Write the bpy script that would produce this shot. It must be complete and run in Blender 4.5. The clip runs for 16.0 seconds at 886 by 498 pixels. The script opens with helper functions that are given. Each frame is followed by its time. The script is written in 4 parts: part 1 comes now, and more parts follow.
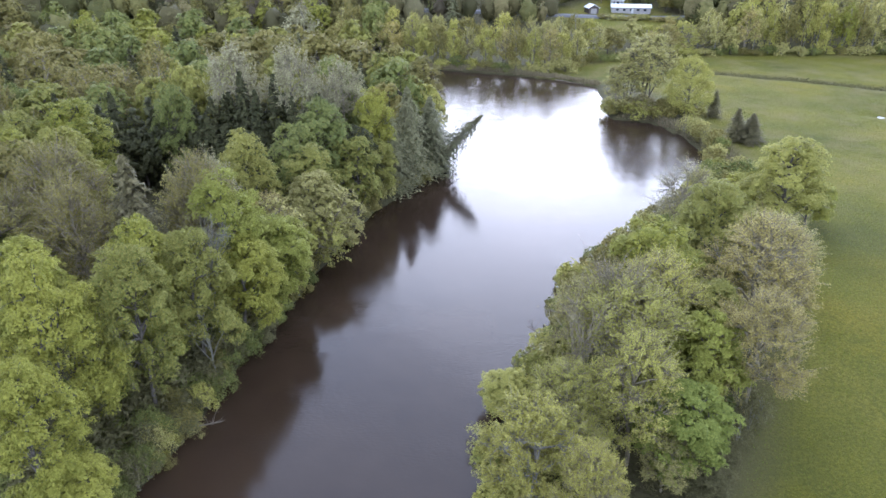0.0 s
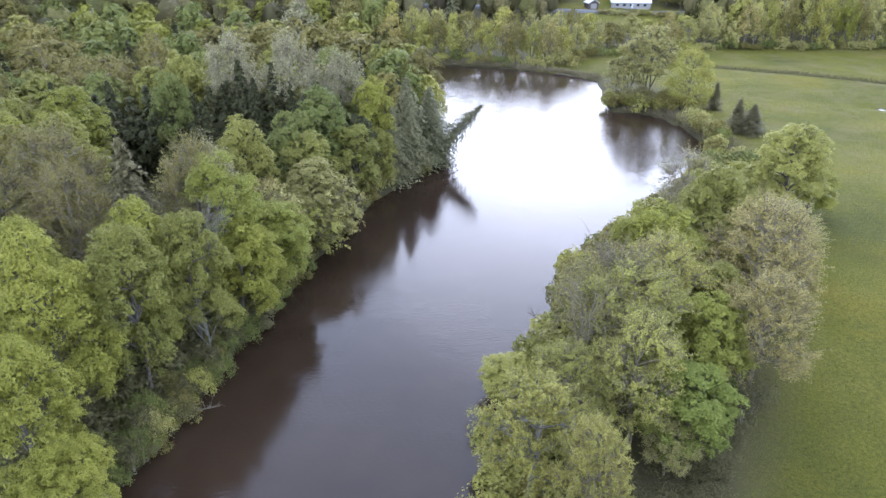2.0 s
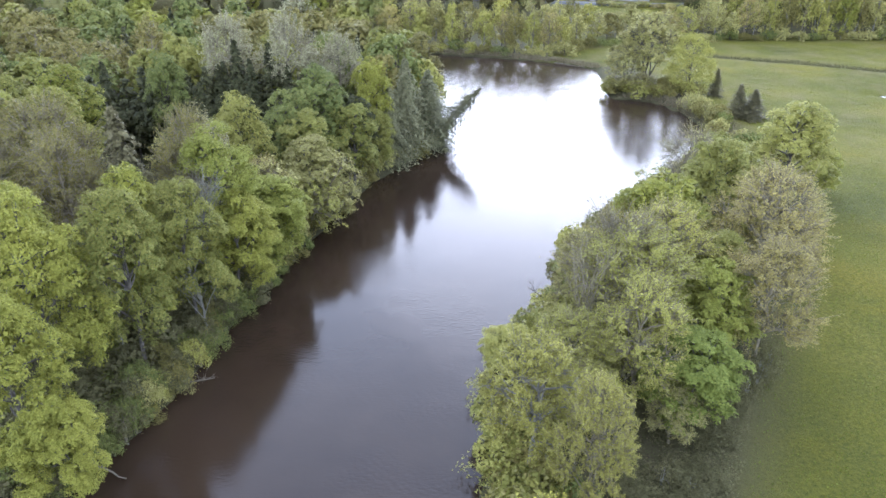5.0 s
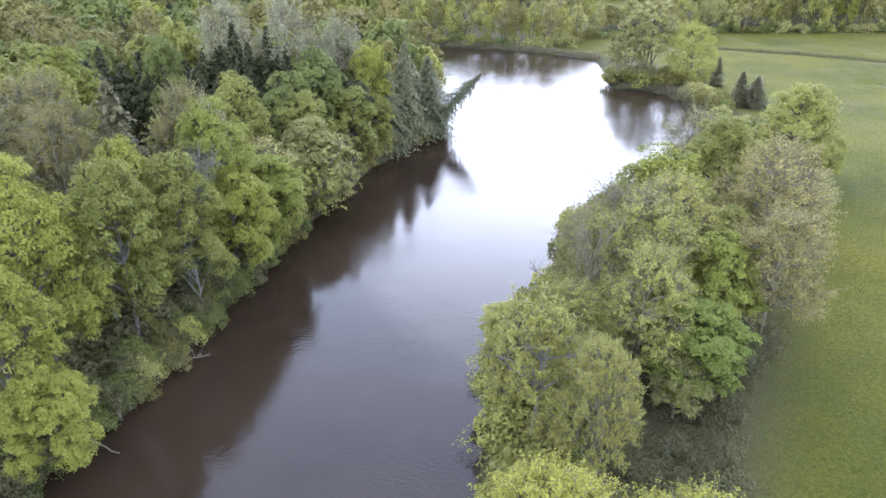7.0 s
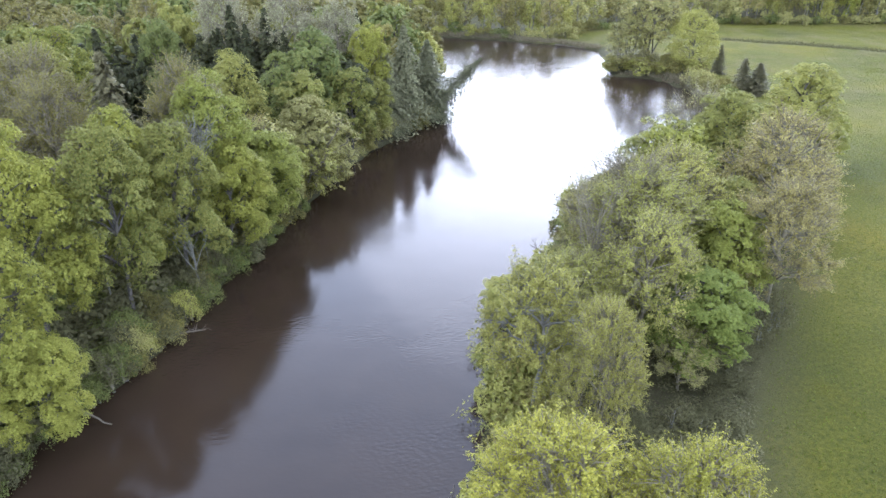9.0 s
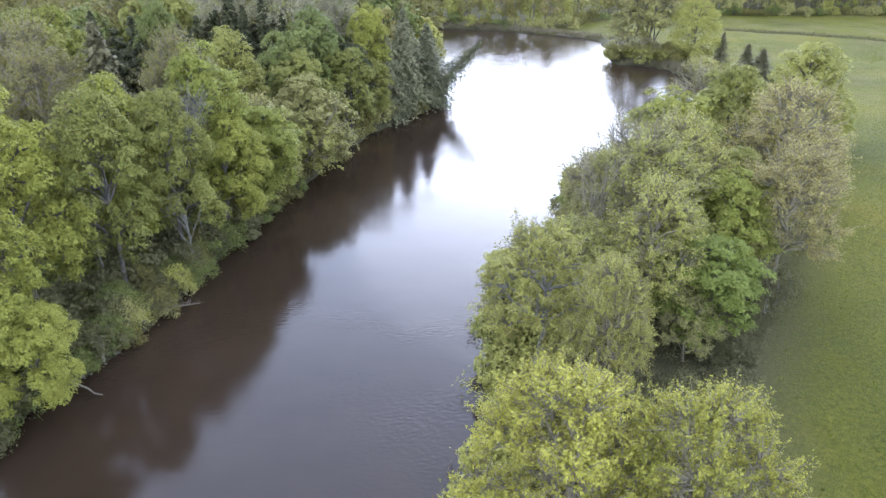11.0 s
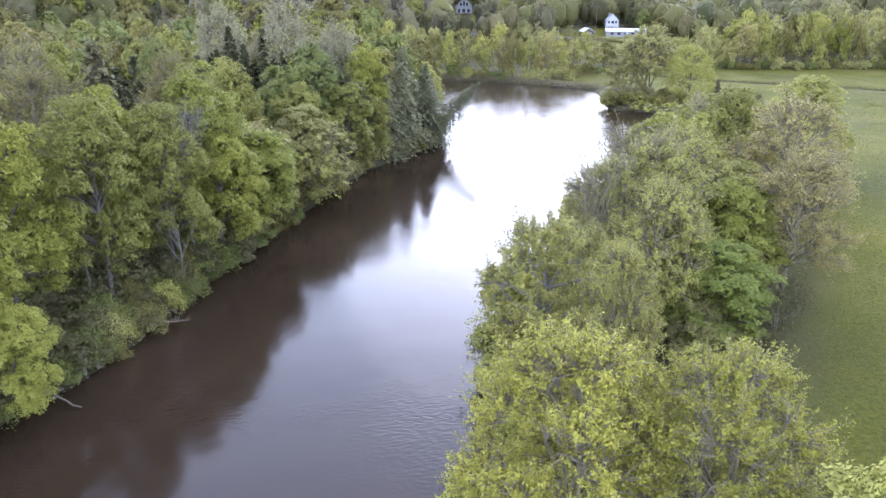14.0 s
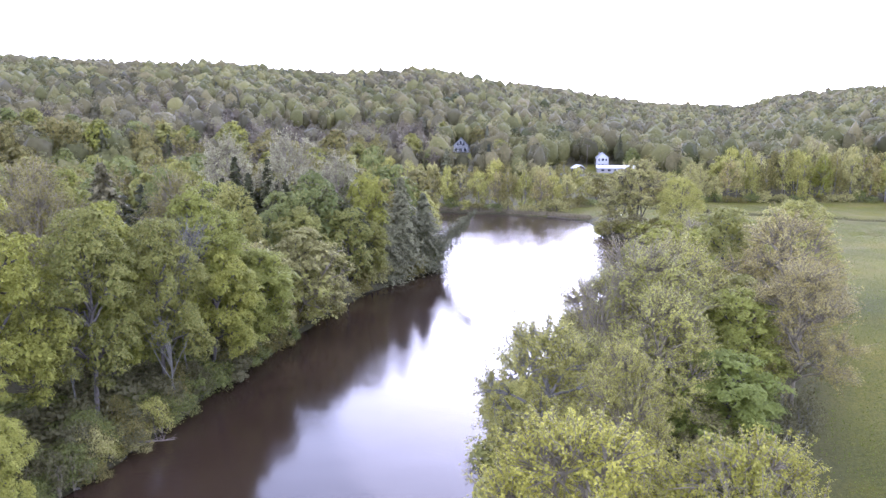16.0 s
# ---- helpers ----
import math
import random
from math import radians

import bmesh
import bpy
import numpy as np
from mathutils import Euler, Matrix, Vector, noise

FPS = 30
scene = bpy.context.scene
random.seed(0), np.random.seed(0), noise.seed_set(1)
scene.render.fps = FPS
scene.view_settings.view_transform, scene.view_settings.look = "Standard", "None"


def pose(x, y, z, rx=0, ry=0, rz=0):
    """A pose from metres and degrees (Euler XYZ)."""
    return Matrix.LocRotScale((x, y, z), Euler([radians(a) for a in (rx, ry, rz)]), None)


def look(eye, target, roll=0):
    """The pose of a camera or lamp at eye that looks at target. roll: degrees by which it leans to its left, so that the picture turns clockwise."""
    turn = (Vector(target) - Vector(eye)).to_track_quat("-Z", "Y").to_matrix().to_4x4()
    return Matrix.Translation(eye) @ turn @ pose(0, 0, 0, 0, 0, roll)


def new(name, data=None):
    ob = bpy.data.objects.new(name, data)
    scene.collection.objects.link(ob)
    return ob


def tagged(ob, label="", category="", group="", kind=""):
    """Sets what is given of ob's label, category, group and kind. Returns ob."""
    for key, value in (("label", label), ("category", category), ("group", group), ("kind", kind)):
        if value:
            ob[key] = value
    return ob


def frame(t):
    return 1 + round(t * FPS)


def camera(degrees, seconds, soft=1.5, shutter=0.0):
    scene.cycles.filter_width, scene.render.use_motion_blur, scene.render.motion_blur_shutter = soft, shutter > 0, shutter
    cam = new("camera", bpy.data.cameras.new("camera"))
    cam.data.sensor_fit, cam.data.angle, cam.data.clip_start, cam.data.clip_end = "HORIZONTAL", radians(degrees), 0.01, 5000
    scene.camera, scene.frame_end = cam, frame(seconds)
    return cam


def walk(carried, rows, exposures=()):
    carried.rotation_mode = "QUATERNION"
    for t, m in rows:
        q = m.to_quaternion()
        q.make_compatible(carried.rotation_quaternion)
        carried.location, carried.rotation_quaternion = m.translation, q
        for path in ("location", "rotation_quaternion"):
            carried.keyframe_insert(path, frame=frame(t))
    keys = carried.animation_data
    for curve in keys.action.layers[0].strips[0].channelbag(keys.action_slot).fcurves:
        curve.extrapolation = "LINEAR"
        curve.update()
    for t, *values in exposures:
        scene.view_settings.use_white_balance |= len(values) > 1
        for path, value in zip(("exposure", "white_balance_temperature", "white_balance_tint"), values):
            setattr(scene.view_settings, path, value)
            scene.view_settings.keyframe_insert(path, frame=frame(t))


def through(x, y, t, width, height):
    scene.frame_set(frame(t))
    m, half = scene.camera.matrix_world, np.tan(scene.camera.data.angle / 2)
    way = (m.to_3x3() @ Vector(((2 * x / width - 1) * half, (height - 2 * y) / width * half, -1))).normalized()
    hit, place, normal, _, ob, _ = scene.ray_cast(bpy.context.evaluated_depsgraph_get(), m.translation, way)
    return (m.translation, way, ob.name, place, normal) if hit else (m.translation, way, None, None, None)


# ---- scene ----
cam = camera(66.68, 16.0)
PATH = [
    (0, pose(0.000, 0.000, 50.000, 63.374, 0.00, -0.000)),
    (0.5, pose(-0.009, -0.026, 49.573, 63.377, 0.00, -0.010)),
    (1, pose(-0.005, -0.048, 49.060, 63.377, 0.00, -0.030)),
    (1.5, pose(-0.006, -0.069, 48.492, 63.376, 0.00, -0.040)),
    (2, pose(-0.024, -0.091, 47.927, 63.378, 0.00, -0.043)),
    (2.5, pose(-0.050, -0.120, 47.387, 63.385, 0.00, -0.057)),
    (3, pose(-0.073, -0.166, 46.842, 63.402, 0.00, -0.075)),
    (3.5, pose(-0.089, -0.222, 46.262, 63.420, 0.00, -0.099)),
    (4, pose(-0.092, -0.269, 45.605, 63.439, 0.00, -0.126)),
    (6.5, pose(-0.069, -0.430, 42.184, 63.468, 0.00, -0.213)),
    (7, pose(-0.107, -0.440, 41.394, 63.484, 0.00, -0.200)),
    (7.5, pose(-0.116, -0.453, 40.556, 63.489, 0.00, -0.206)),
    (8, pose(-0.111, -0.473, 39.794, 63.494, 0.00, -0.212)),
    (8.5, pose(-0.109, -0.499, 39.100, 63.496, 0.00, -0.218)),
    (9, pose(-0.101, -0.535, 38.312, 63.488, 0.00, -0.216)),
    (11.5, pose(0.007, -0.488, 34.450, 63.487, 0.00, -0.195)),
    (12, pose(0.021, -0.501, 33.679, 63.488, 0.00, -0.198)),
    (12.5, pose(0.033, -0.534, 32.829, 63.708, 0.00, -0.207)),
    (13, pose(0.039, -0.601, 31.888, 65.435, 0.00, -0.216)),
    (13.5, pose(0.051, -0.677, 30.977, 67.131, 0.00, -0.247)),
    (14, pose(0.055, -0.734, 30.280, 68.735, 0.00, -0.302)),
    (14.5, pose(0.060, -0.745, 29.776, 71.088, 0.00, -0.347)),
    (15, pose(0.084, -0.774, 29.204, 74.376, 0.00, -0.412)),
    (15.5, pose(0.079, -0.830, 28.670, 77.403, 0.00, -0.454)),
    (16, pose(0.077, -0.904, 28.226, 80.167, 0.00, -0.488)),
]
walk(cam, PATH, [(0.0, 2.74, 5530, 19), (7.0, 3.0, 5480, 17), (13.0, 2.95, 5480, 17), (16.0, 3.04, 5360, 36)])
SUN_AZ, SUN_EL = radians(9.0), radians(20.0)

# ---- world and sun ----
world = bpy.data.worlds.new("sky")
scene.world = world
world.use_nodes = True
wn = world.node_tree.nodes
sky = wn.new("ShaderNodeTexSky")
sky.sky_type = "NISHITA"
sky.sun_disc = False
sky.sun_elevation = SUN_EL
sky.sun_rotation = SUN_AZ
sky.air_density, sky.dust_density, sky.ozone_density = 1.0, 0.23, 1.0
wn["Background"].inputs["Strength"].default_value = 0.15
grey = wn.new("ShaderNodeHueSaturation")  # thin high cloud
grey.inputs["Saturation"].default_value = 0.44
world.node_tree.links.new(sky.outputs["Color"], grey.inputs["Color"])
veil = wn.new("ShaderNodeMix")  # an even layer of cloud over the whole sky
veil.data_type = "RGBA"
veil.inputs[0].default_value = 0.27
veil.inputs[7].default_value = (3.7, 3.8, 4.0, 1.0)
world.node_tree.links.new(grey.outputs["Color"], veil.inputs[6])
world.node_tree.links.new(veil.outputs[2], wn["Background"].inputs["Color"])

sun = new("sun", bpy.data.lights.new("sun", "SUN"))
sun.data.energy, sun.data.angle, sun.data.color = 0.06, radians(34.0), (1.0, 0.95, 0.88)
sun_from = Vector((math.sin(SUN_AZ) * math.cos(SUN_EL), math.cos(SUN_AZ) * math.cos(SUN_EL), math.sin(SUN_EL)))
sun.matrix_world = look(sun_from * 500, (0, 0, 0))


# ---- materials ----
def material(name):
    m = bpy.data.materials.new(name)
    m.use_nodes = True
    return m, m.node_tree.nodes, m.node_tree.links, m.node_tree.nodes["Principled BSDF"]


def noise_node(nodes, links, coord, scale, detail=4.0, rough=0.6):
    n = nodes.new("ShaderNodeTexNoise")
    n.inputs["Scale"].default_value, n.inputs["Detail"].default_value, n.inputs["Roughness"].default_value = scale, detail, rough
    links.new(coord, n.inputs["Vector"])
    return n.outputs["Fac"]


def ramp_node(nodes, links, fac, stops):
    r = nodes.new("ShaderNodeValToRGB")
    while len(r.color_ramp.elements) < len(stops):
        r.color_ramp.elements.new(0.5)
    for e, (at, col) in zip(r.color_ramp.elements, stops):
        e.position, e.color = at, (*col, 1.0)
    links.new(fac, r.inputs["Fac"])
    return r.outputs["Color"]


def mix_node(nodes, links, a, b, fac, blend="MIX"):
    n = nodes.new("ShaderNodeMix")
    n.data_type, n.blend_type = "RGBA", blend
    for socket, v in ((n.inputs[6], a), (n.inputs[7], b), (n.inputs[0], fac)):
        if hasattr(v, "is_output"):
            links.new(v, socket)
        elif isinstance(v, tuple):
            socket.default_value = (*v, 1.0)
        else:
            socket.default_value = v
    return n.outputs[2]


def math_node(nodes, links, op, a, b):
    n = nodes.new("ShaderNodeMath")
    n.operation = op
    for socket, v in zip(n.inputs, (a, b)):
        if hasattr(v, "is_output"):
            links.new(v, socket)
        else:
            socket.default_value = v
    return n.outputs[0]


def coords(nodes, links):
    return nodes.new("ShaderNodeNewGeometry").outputs["Position"]


def leaf_material(name, dark, light, through=0.3, patch=0.12, speckle=0.62, by_tree=False):
    """Leaves: a tone for each tree, one for each leaf cluster, and light that passes through."""
    m, nodes, links, bsdf = material(name)
    geo = nodes.new("ShaderNodeNewGeometry")
    info = nodes.new("ShaderNodeObjectInfo")
    if by_tree:  # one mesh holds many trees
        own = nodes.new("ShaderNodeAttribute")
        own.attribute_name = "tree_tone"
        patchy = own.outputs["Fac"]
    else:
        patchy = noise_node(nodes, links, geo.outputs["Position"], patch, 3.0)
    a = math_node(nodes, links, "MULTIPLY", geo.outputs["Random Per Island"], speckle)
    b = math_node(nodes, links, "MULTIPLY", info.outputs["Random"], 0.3)
    c = math_node(nodes, links, "MULTIPLY", patchy, 1.0 - speckle)
    f = math_node(nodes, links, "ADD", math_node(nodes, links, "ADD", a, b), c)
    mid = tuple(0.5 * (p + q) for p, q in zip(dark, light))
    col = ramp_node(nodes, links, f, [(0.12, dark), (0.6, mid), (1.05, light)])
    links.new(col, bsdf.inputs["Base Color"])
    bsdf.inputs["Roughness"].default_value = 0.55
    bsdf.inputs["Specular IOR Level"].default_value = 0.1
    trans = nodes.new("ShaderNodeBsdfTranslucent")
    links.new(col, trans.inputs["Color"])
    mixer = nodes.new("ShaderNodeMixShader")
    mixer.inputs[0].default_value = through
    links.new(bsdf.outputs[0], mixer.inputs[1])
    links.new(trans.outputs[0], mixer.inputs[2])
    links.new(mixer.outputs[0], nodes["Material Output"].inputs["Surface"])
    return m


LEAF = {
    "bright": leaf_material("leaf_yellow_green", (0.116, 0.131, 0.022), (0.302, 0.293, 0.054)),
    "fresh": leaf_material("leaf_fresh_green", (0.118, 0.130, 0.028), (0.284, 0.268, 0.067)),
    "mid": leaf_material("leaf_mid_green", (0.092, 0.114, 0.032), (0.215, 0.223, 0.061)),
    "olive": leaf_material("leaf_olive", (0.100, 0.093, 0.027), (0.240, 0.208, 0.062)),
    "brown": leaf_material("leaf_bud_brown", (0.170, 0.148, 0.054), (0.420, 0.352, 0.114)),
    "grey": leaf_material("leaf_grey_green", (0.182, 0.172, 0.060), (0.420, 0.384, 0.130)),
    "white": leaf_material("leaf_pale_catkin", (0.160, 0.151, 0.082), (0.380, 0.357, 0.196)),
    "yellow": leaf_material("leaf_pale_yellow", (0.170, 0.163, 0.043), (0.420, 0.388, 0.097)),
    "sunny": leaf_material("leaf_sunny_yellow_green", (0.140, 0.143, 0.022), (0.405, 0.372, 0.065)),
    "green": leaf_material("leaf_deep_fresh_green", (0.088, 0.112, 0.022), (0.210, 0.238, 0.050)),
    "willow": leaf_material("leaf_pale_willow", (0.178, 0.178, 0.043), (0.400, 0.378, 0.095)),
    # dark needles, also put on broad crowns to stand in for shade
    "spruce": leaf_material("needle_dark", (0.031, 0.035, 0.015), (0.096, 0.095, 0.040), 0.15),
    "hemlock": leaf_material("needle_grey_green", (0.104, 0.106, 0.054), (0.230, 0.222, 0.114), 0.2),
    "lime": leaf_material("leaf_lime_green", (0.112, 0.128, 0.022), (0.284, 0.290, 0.059)),
    # dull brush tone, darkened in its colour for growth in tree shade
    "shade_brush": leaf_material("leaf_dull_shade_brush", (0.072, 0.070, 0.032), (0.165, 0.152, 0.067)),
    "rust": leaf_material("needle_brownish", (0.070, 0.064, 0.032), (0.165, 0.146, 0.071), 0.2),
}

# hill tones, bluer than the near leaves: distance haze put into the colour
HAZY_HILL_LEAF = {
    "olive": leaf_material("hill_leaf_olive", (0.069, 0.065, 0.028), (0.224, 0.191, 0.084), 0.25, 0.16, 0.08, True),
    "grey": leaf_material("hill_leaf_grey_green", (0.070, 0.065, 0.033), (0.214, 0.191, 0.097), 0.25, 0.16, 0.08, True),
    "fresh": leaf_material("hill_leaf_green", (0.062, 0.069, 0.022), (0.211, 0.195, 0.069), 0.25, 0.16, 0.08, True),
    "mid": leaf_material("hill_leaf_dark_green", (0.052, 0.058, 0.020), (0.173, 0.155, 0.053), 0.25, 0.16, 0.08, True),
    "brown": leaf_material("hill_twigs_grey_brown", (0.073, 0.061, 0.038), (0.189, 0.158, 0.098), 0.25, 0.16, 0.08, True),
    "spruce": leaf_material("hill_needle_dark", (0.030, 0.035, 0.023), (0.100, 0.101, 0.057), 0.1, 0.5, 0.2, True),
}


def bark_material(name, dark, light):
    m, nodes, links, bsdf = material(name)
    pos = coords(nodes, links)
    n = noise_node(nodes, links, pos, 3.0, 6.0)
    links.new(ramp_node(nodes, links, n, [(0.3, dark), (0.7, light)]), bsdf.inputs["Base Color"])
    bsdf.inputs["Roughness"].default_value = 0.9
    bump = nodes.new("ShaderNodeBump")
    bump.inputs["Strength"].default_value = 0.6
    links.new(noise_node(nodes, links, pos, 14.0, 4.0), bump.inputs["Height"])
    links.new(bump.outputs[0], bsdf.inputs["Normal"])
    return m


BARK = bark_material("bark_grey_brown", (0.045, 0.038, 0.03), (0.125, 0.11, 0.088))
BARK_PALE = bark_material("bark_pale_grey", (0.11, 0.100, 0.082), (0.22, 0.205, 0.172))
BARK_DEAD = bark_material("bark_bleached_grey", (0.11, 0.103, 0.080), (0.22, 0.208, 0.165))
BARK_TWIG = bark_material("bark_twig_brown", (0.125, 0.105, 0.068), (0.25, 0.215, 0.145))

# the river: still, brown, with patches of wind ripples
WATER, nodes, links, bsdf = material("river_water")
pos = coords(nodes, links)
murk = noise_node(nodes, links, pos, 0.05, 3.0)
links.new(ramp_node(nodes, links, murk, [(0.35, (0.0205, 0.0130, 0.0080)), (0.7, (0.033, 0.0215, 0.0130))]), bsdf.inputs["Base Color"])
bsdf.inputs["Roughness"].default_value = 0.10
bsdf.inputs["IOR"].default_value = 1.333
stretch = nodes.new("ShaderNodeMapping")
stretch.inputs["Rotation"].default_value = (0, 0, radians(-24))
stretch.inputs["Scale"].default_value = (0.9, 1.8, 1.0)
links.new(pos, stretch.inputs["Vector"])
ripple = noise_node(nodes, links, stretch.outputs[0], 1.9, 3.0, 0.5)
swell = noise_node(nodes, links, pos, 0.35, 2.0, 0.5)
where = nodes.new("ShaderNodeMapRange")
links.new(noise_node(nodes, links, pos, 0.045, 2.0), where.inputs["Value"])
where.inputs["From Min"].default_value, where.inputs["From Max"].default_value = 0.45, 0.62
where.inputs["To Min"].default_value, where.inputs["To Max"].default_value = 0.16, 1.0
apart = nodes.new("ShaderNodeSeparateXYZ")
links.new(pos, apart.inputs[0])
bend = nodes.new("ShaderNodeMapRange")  # the wide bend lies open to the wind
links.new(apart.outputs["Y"], bend.inputs["Value"])
bend.inputs["From Min"].default_value, bend.inputs["From Max"].default_value = 122.0, 162.0
bend.inputs["To Min"].default_value, bend.inputs["To Max"].default_value = 0.0, 0.7
windy = math_node(nodes, links, "ADD", where.outputs[0], bend.outputs[0])
tall = math_node(nodes, links, "ADD", math_node(nodes, links, "MULTIPLY", ripple, windy), math_node(nodes, links, "MULTIPLY", swell, math_node(nodes, links, "ADD", math_node(nodes, links, "MULTIPLY", bend.outputs[0], 4.0), 0.5)))
bump = nodes.new("ShaderNodeBump")
bump.inputs["Strength"].default_value, bump.inputs["Distance"].default_value = 1.0, 0.032
links.new(tall, bump.inputs["Height"])
links.new(bump.outputs[0], bsdf.inputs["Normal"])

# the ground: meadow grass, leaf litter under the woods and, as painted tree shade, over the meadow's edge, mud at the
# banks; told apart by attributes of the sheet
GROUND, nodes, links, bsdf = material("meadow_and_soil")
pos = coords(nodes, links)
wide = noise_node(nodes, links, pos, 0.035, 4.0)
tuft = noise_node(nodes, links, pos, 2.6, 7.0, 0.75)
fine = noise_node(nodes, links, pos, 7.0, 4.0, 0.7)
green = ramp_node(nodes, links, wide, [(0.3, (0.060, 0.064, 0.0080)), (0.5, (0.090, 0.090, 0.0090)), (0.72, (0.134, 0.120, 0.021))])
speck = ramp_node(nodes, links, tuft, [(0.38, (0.55, 0.60, 0.48)), (0.5, (1.0, 1.0, 1.0)), (0.62, (1.45, 1.36, 1.5))])
green = mix_node(nodes, links, green, speck, 0.8, "MULTIPLY")
dry = ramp_node(nodes, links, noise_node(nodes, links, pos, 0.11, 5.0), [(0.46, (0, 0, 0)), (0.68, (1, 1, 1))])
lush = ramp_node(nodes, links, noise_node(nodes, links, pos, 0.06, 3.0), [(0.5, (1.0, 1.0, 1.0)), (0.66, (1.14, 1.06, 0.85))])
green = mix_node(nodes, links, green, lush, 1.0, "MULTIPLY")
dryness = nodes.new("ShaderNodeAttribute")
dryness.attribute_name = "rough_grass"
straw = ramp_node(nodes, links, fine, [(0.3, (0.096, 0.083, 0.028)), (0.7, (0.165, 0.138, 0.054))])
green = mix_node(nodes, links, green, straw, math_node(nodes, links, "MULTIPLY", math_node(nodes, links, "MULTIPLY", dry, 0.75), dryness.outputs["Fac"]))
soil = ramp_node(nodes, links, fine, [(0.3, (0.060, 0.048, 0.028)), (0.52, (0.085, 0.075, 0.036)), (0.66, (0.080, 0.092, 0.028))])
woods = nodes.new("ShaderNodeAttribute")
woods.attribute_name = "woods"
col = mix_node(nodes, links, green, soil, woods.outputs["Fac"])
mud = nodes.new("ShaderNodeAttribute")
mud.attribute_name = "mud"
col = mix_node(nodes, links, col, ramp_node(nodes, links, tuft, [(0.3, (0.028, 0.026, 0.012)), (0.7, (0.066, 0.064, 0.028))]), mud.outputs["Fac"])
links.new(col, bsdf.inputs["Base Color"])
bsdf.inputs["Roughness"].default_value = 0.9
bsdf.inputs["Specular IOR Level"].default_value = 0.15
bump = nodes.new("ShaderNodeBump")
bump.inputs["Strength"].default_value, bump.inputs["Distance"].default_value = 1.0, 0.28
links.new(mix_node(nodes, links, tuft, fine, 0.35), bump.inputs["Height"])
links.new(bump.outputs[0], bsdf.inputs["Normal"])


def plain_material(name, color, rough=0.7, metal=0.0, grain=6.0, vary=0.25):
    m, nodes, links, bsdf = material(name)
    n = noise_node(nodes, links, coords(nodes, links), grain, 5.0)
    lo, hi = tuple(c * (1 - vary) for c in color), tuple(min(1.0, c * (1 + vary * 0.6)) for c in color)
    links.new(ramp_node(nodes, links, n, [(0.3, lo), (0.7, hi)]), bsdf.inputs["Base Color"])
    bsdf.inputs["Roughness"].default_value, bsdf.inputs["Metallic"].default_value = rough, metal
    return m


PAINT = plain_material("white_painted_boards", (0.43, 0.43, 0.43), 0.6, 0, 2.0, 0.08)
ROOF_METAL = plain_material("pale_metal_roof", (0.52, 0.55, 0.60), 0.35, 0.0, 1.0, 0.1)
ROOF_DARK = plain_material("grey_shingle", (0.060, 0.058, 0.060), 0.95, 0, 3.0)
SIDING = plain_material("pale_grey_siding", (0.17, 0.175, 0.17), 0.7, 0, 2.5, 0.15)
ROOF_GREY = plain_material("grey_metal_roof", (0.27, 0.28, 0.31), 0.5, 0.0, 1.5, 0.15)
WALL_GREY = plain_material("weathered_grey_boards", (0.24, 0.23, 0.22), 0.8, 0, 3.0)
WALL_DARK = plain_material("dark_stained_boards", (0.07, 0.055, 0.045), 0.8, 0, 3.0)
ASPHALT = plain_material("grey_asphalt", (0.11, 0.11, 0.115), 0.9, 0, 4.0)
STONE = plain_material("grey_river_stone", (0.125, 0.112, 0.09), 0.85, 0, 5.0, 0.4)
DEADWOOD = plain_material("bleached_wood", (0.135, 0.112, 0.082), 0.85, 0, 6.0, 0.35)
GLASS, nodes, links, bsdf = material("window_glass")
bsdf.inputs["Base Color"].default_value = (0.02, 0.025, 0.03, 1)
bsdf.inputs["Roughness"].default_value = 0.08

# ---- the lie of the land ----
RIVER = [(-37.5, -200), (-35, -50), (-34.4, 12.5), (-32.9, 39.4), (-29.5, 47.5), (-27.9, 52.5), (-26.6, 59.4), (-24.6, 70.6), (-21.5, 82.5), (-19, 93.1),
         (-12.8, 115), (-7.5, 123.8), (0, 136.2), (0.6, 147.5), (-1.2, 175), (-11.2, 200), (-37.5, 227), (-100, 246), (-175, 252), (-175, 260), (-87.5, 258.8),
         (-31.2, 250), (3.1, 238.8), (22.2, 231.9), (40, 223.1), (48.8, 213.8), (47.5, 200), (45, 188.8), (45.6, 177.5), (55, 173.8), (58.8, 163.8), (60.5, 150), (56.9, 136.2),
         (46.2, 120), (36.2, 108.8), (25.8, 96.2), (17.5, 85), (13.8, 73.1), (10.6, 63.8), (5.8, 58.1), (4, 48.1), (2.4, 36.9), (0.4, 30), (-1.9, 17.5), (-3.8, -25), (-7.5, -200)]
SKYLINE_AZ = [-60, -32, -23.8, -17.7, -9.5, -0.7, 4.4, 10.4, 17.1, 24.1, 27.1, 32.8, 60]
SKYLINE_EL = [0.085, 0.0906, 0.0874, 0.092, 0.080, 0.0875, 0.0718, 0.0576, 0.0378, 0.0323, 0.047, 0.0535, 0.05]
CREST_D = [775, 800, 800, 800, 800, 800, 850, 975, 1187.5, 1312.5, 1125, 1075, 1000]
CLEARINGS = [(80, 312, 24, 32), (64, 306, 16, 26), (84, 333, 16, 14), (13, 362, 13, 12), (-70, 395, 30, 26), (208, 318, 24, 26), (140, 346, 16, 12)]
FOOT_D = [237, 250, 256, 262, 270, 275, 275, 275, 283, 296, 304, 320, 330]


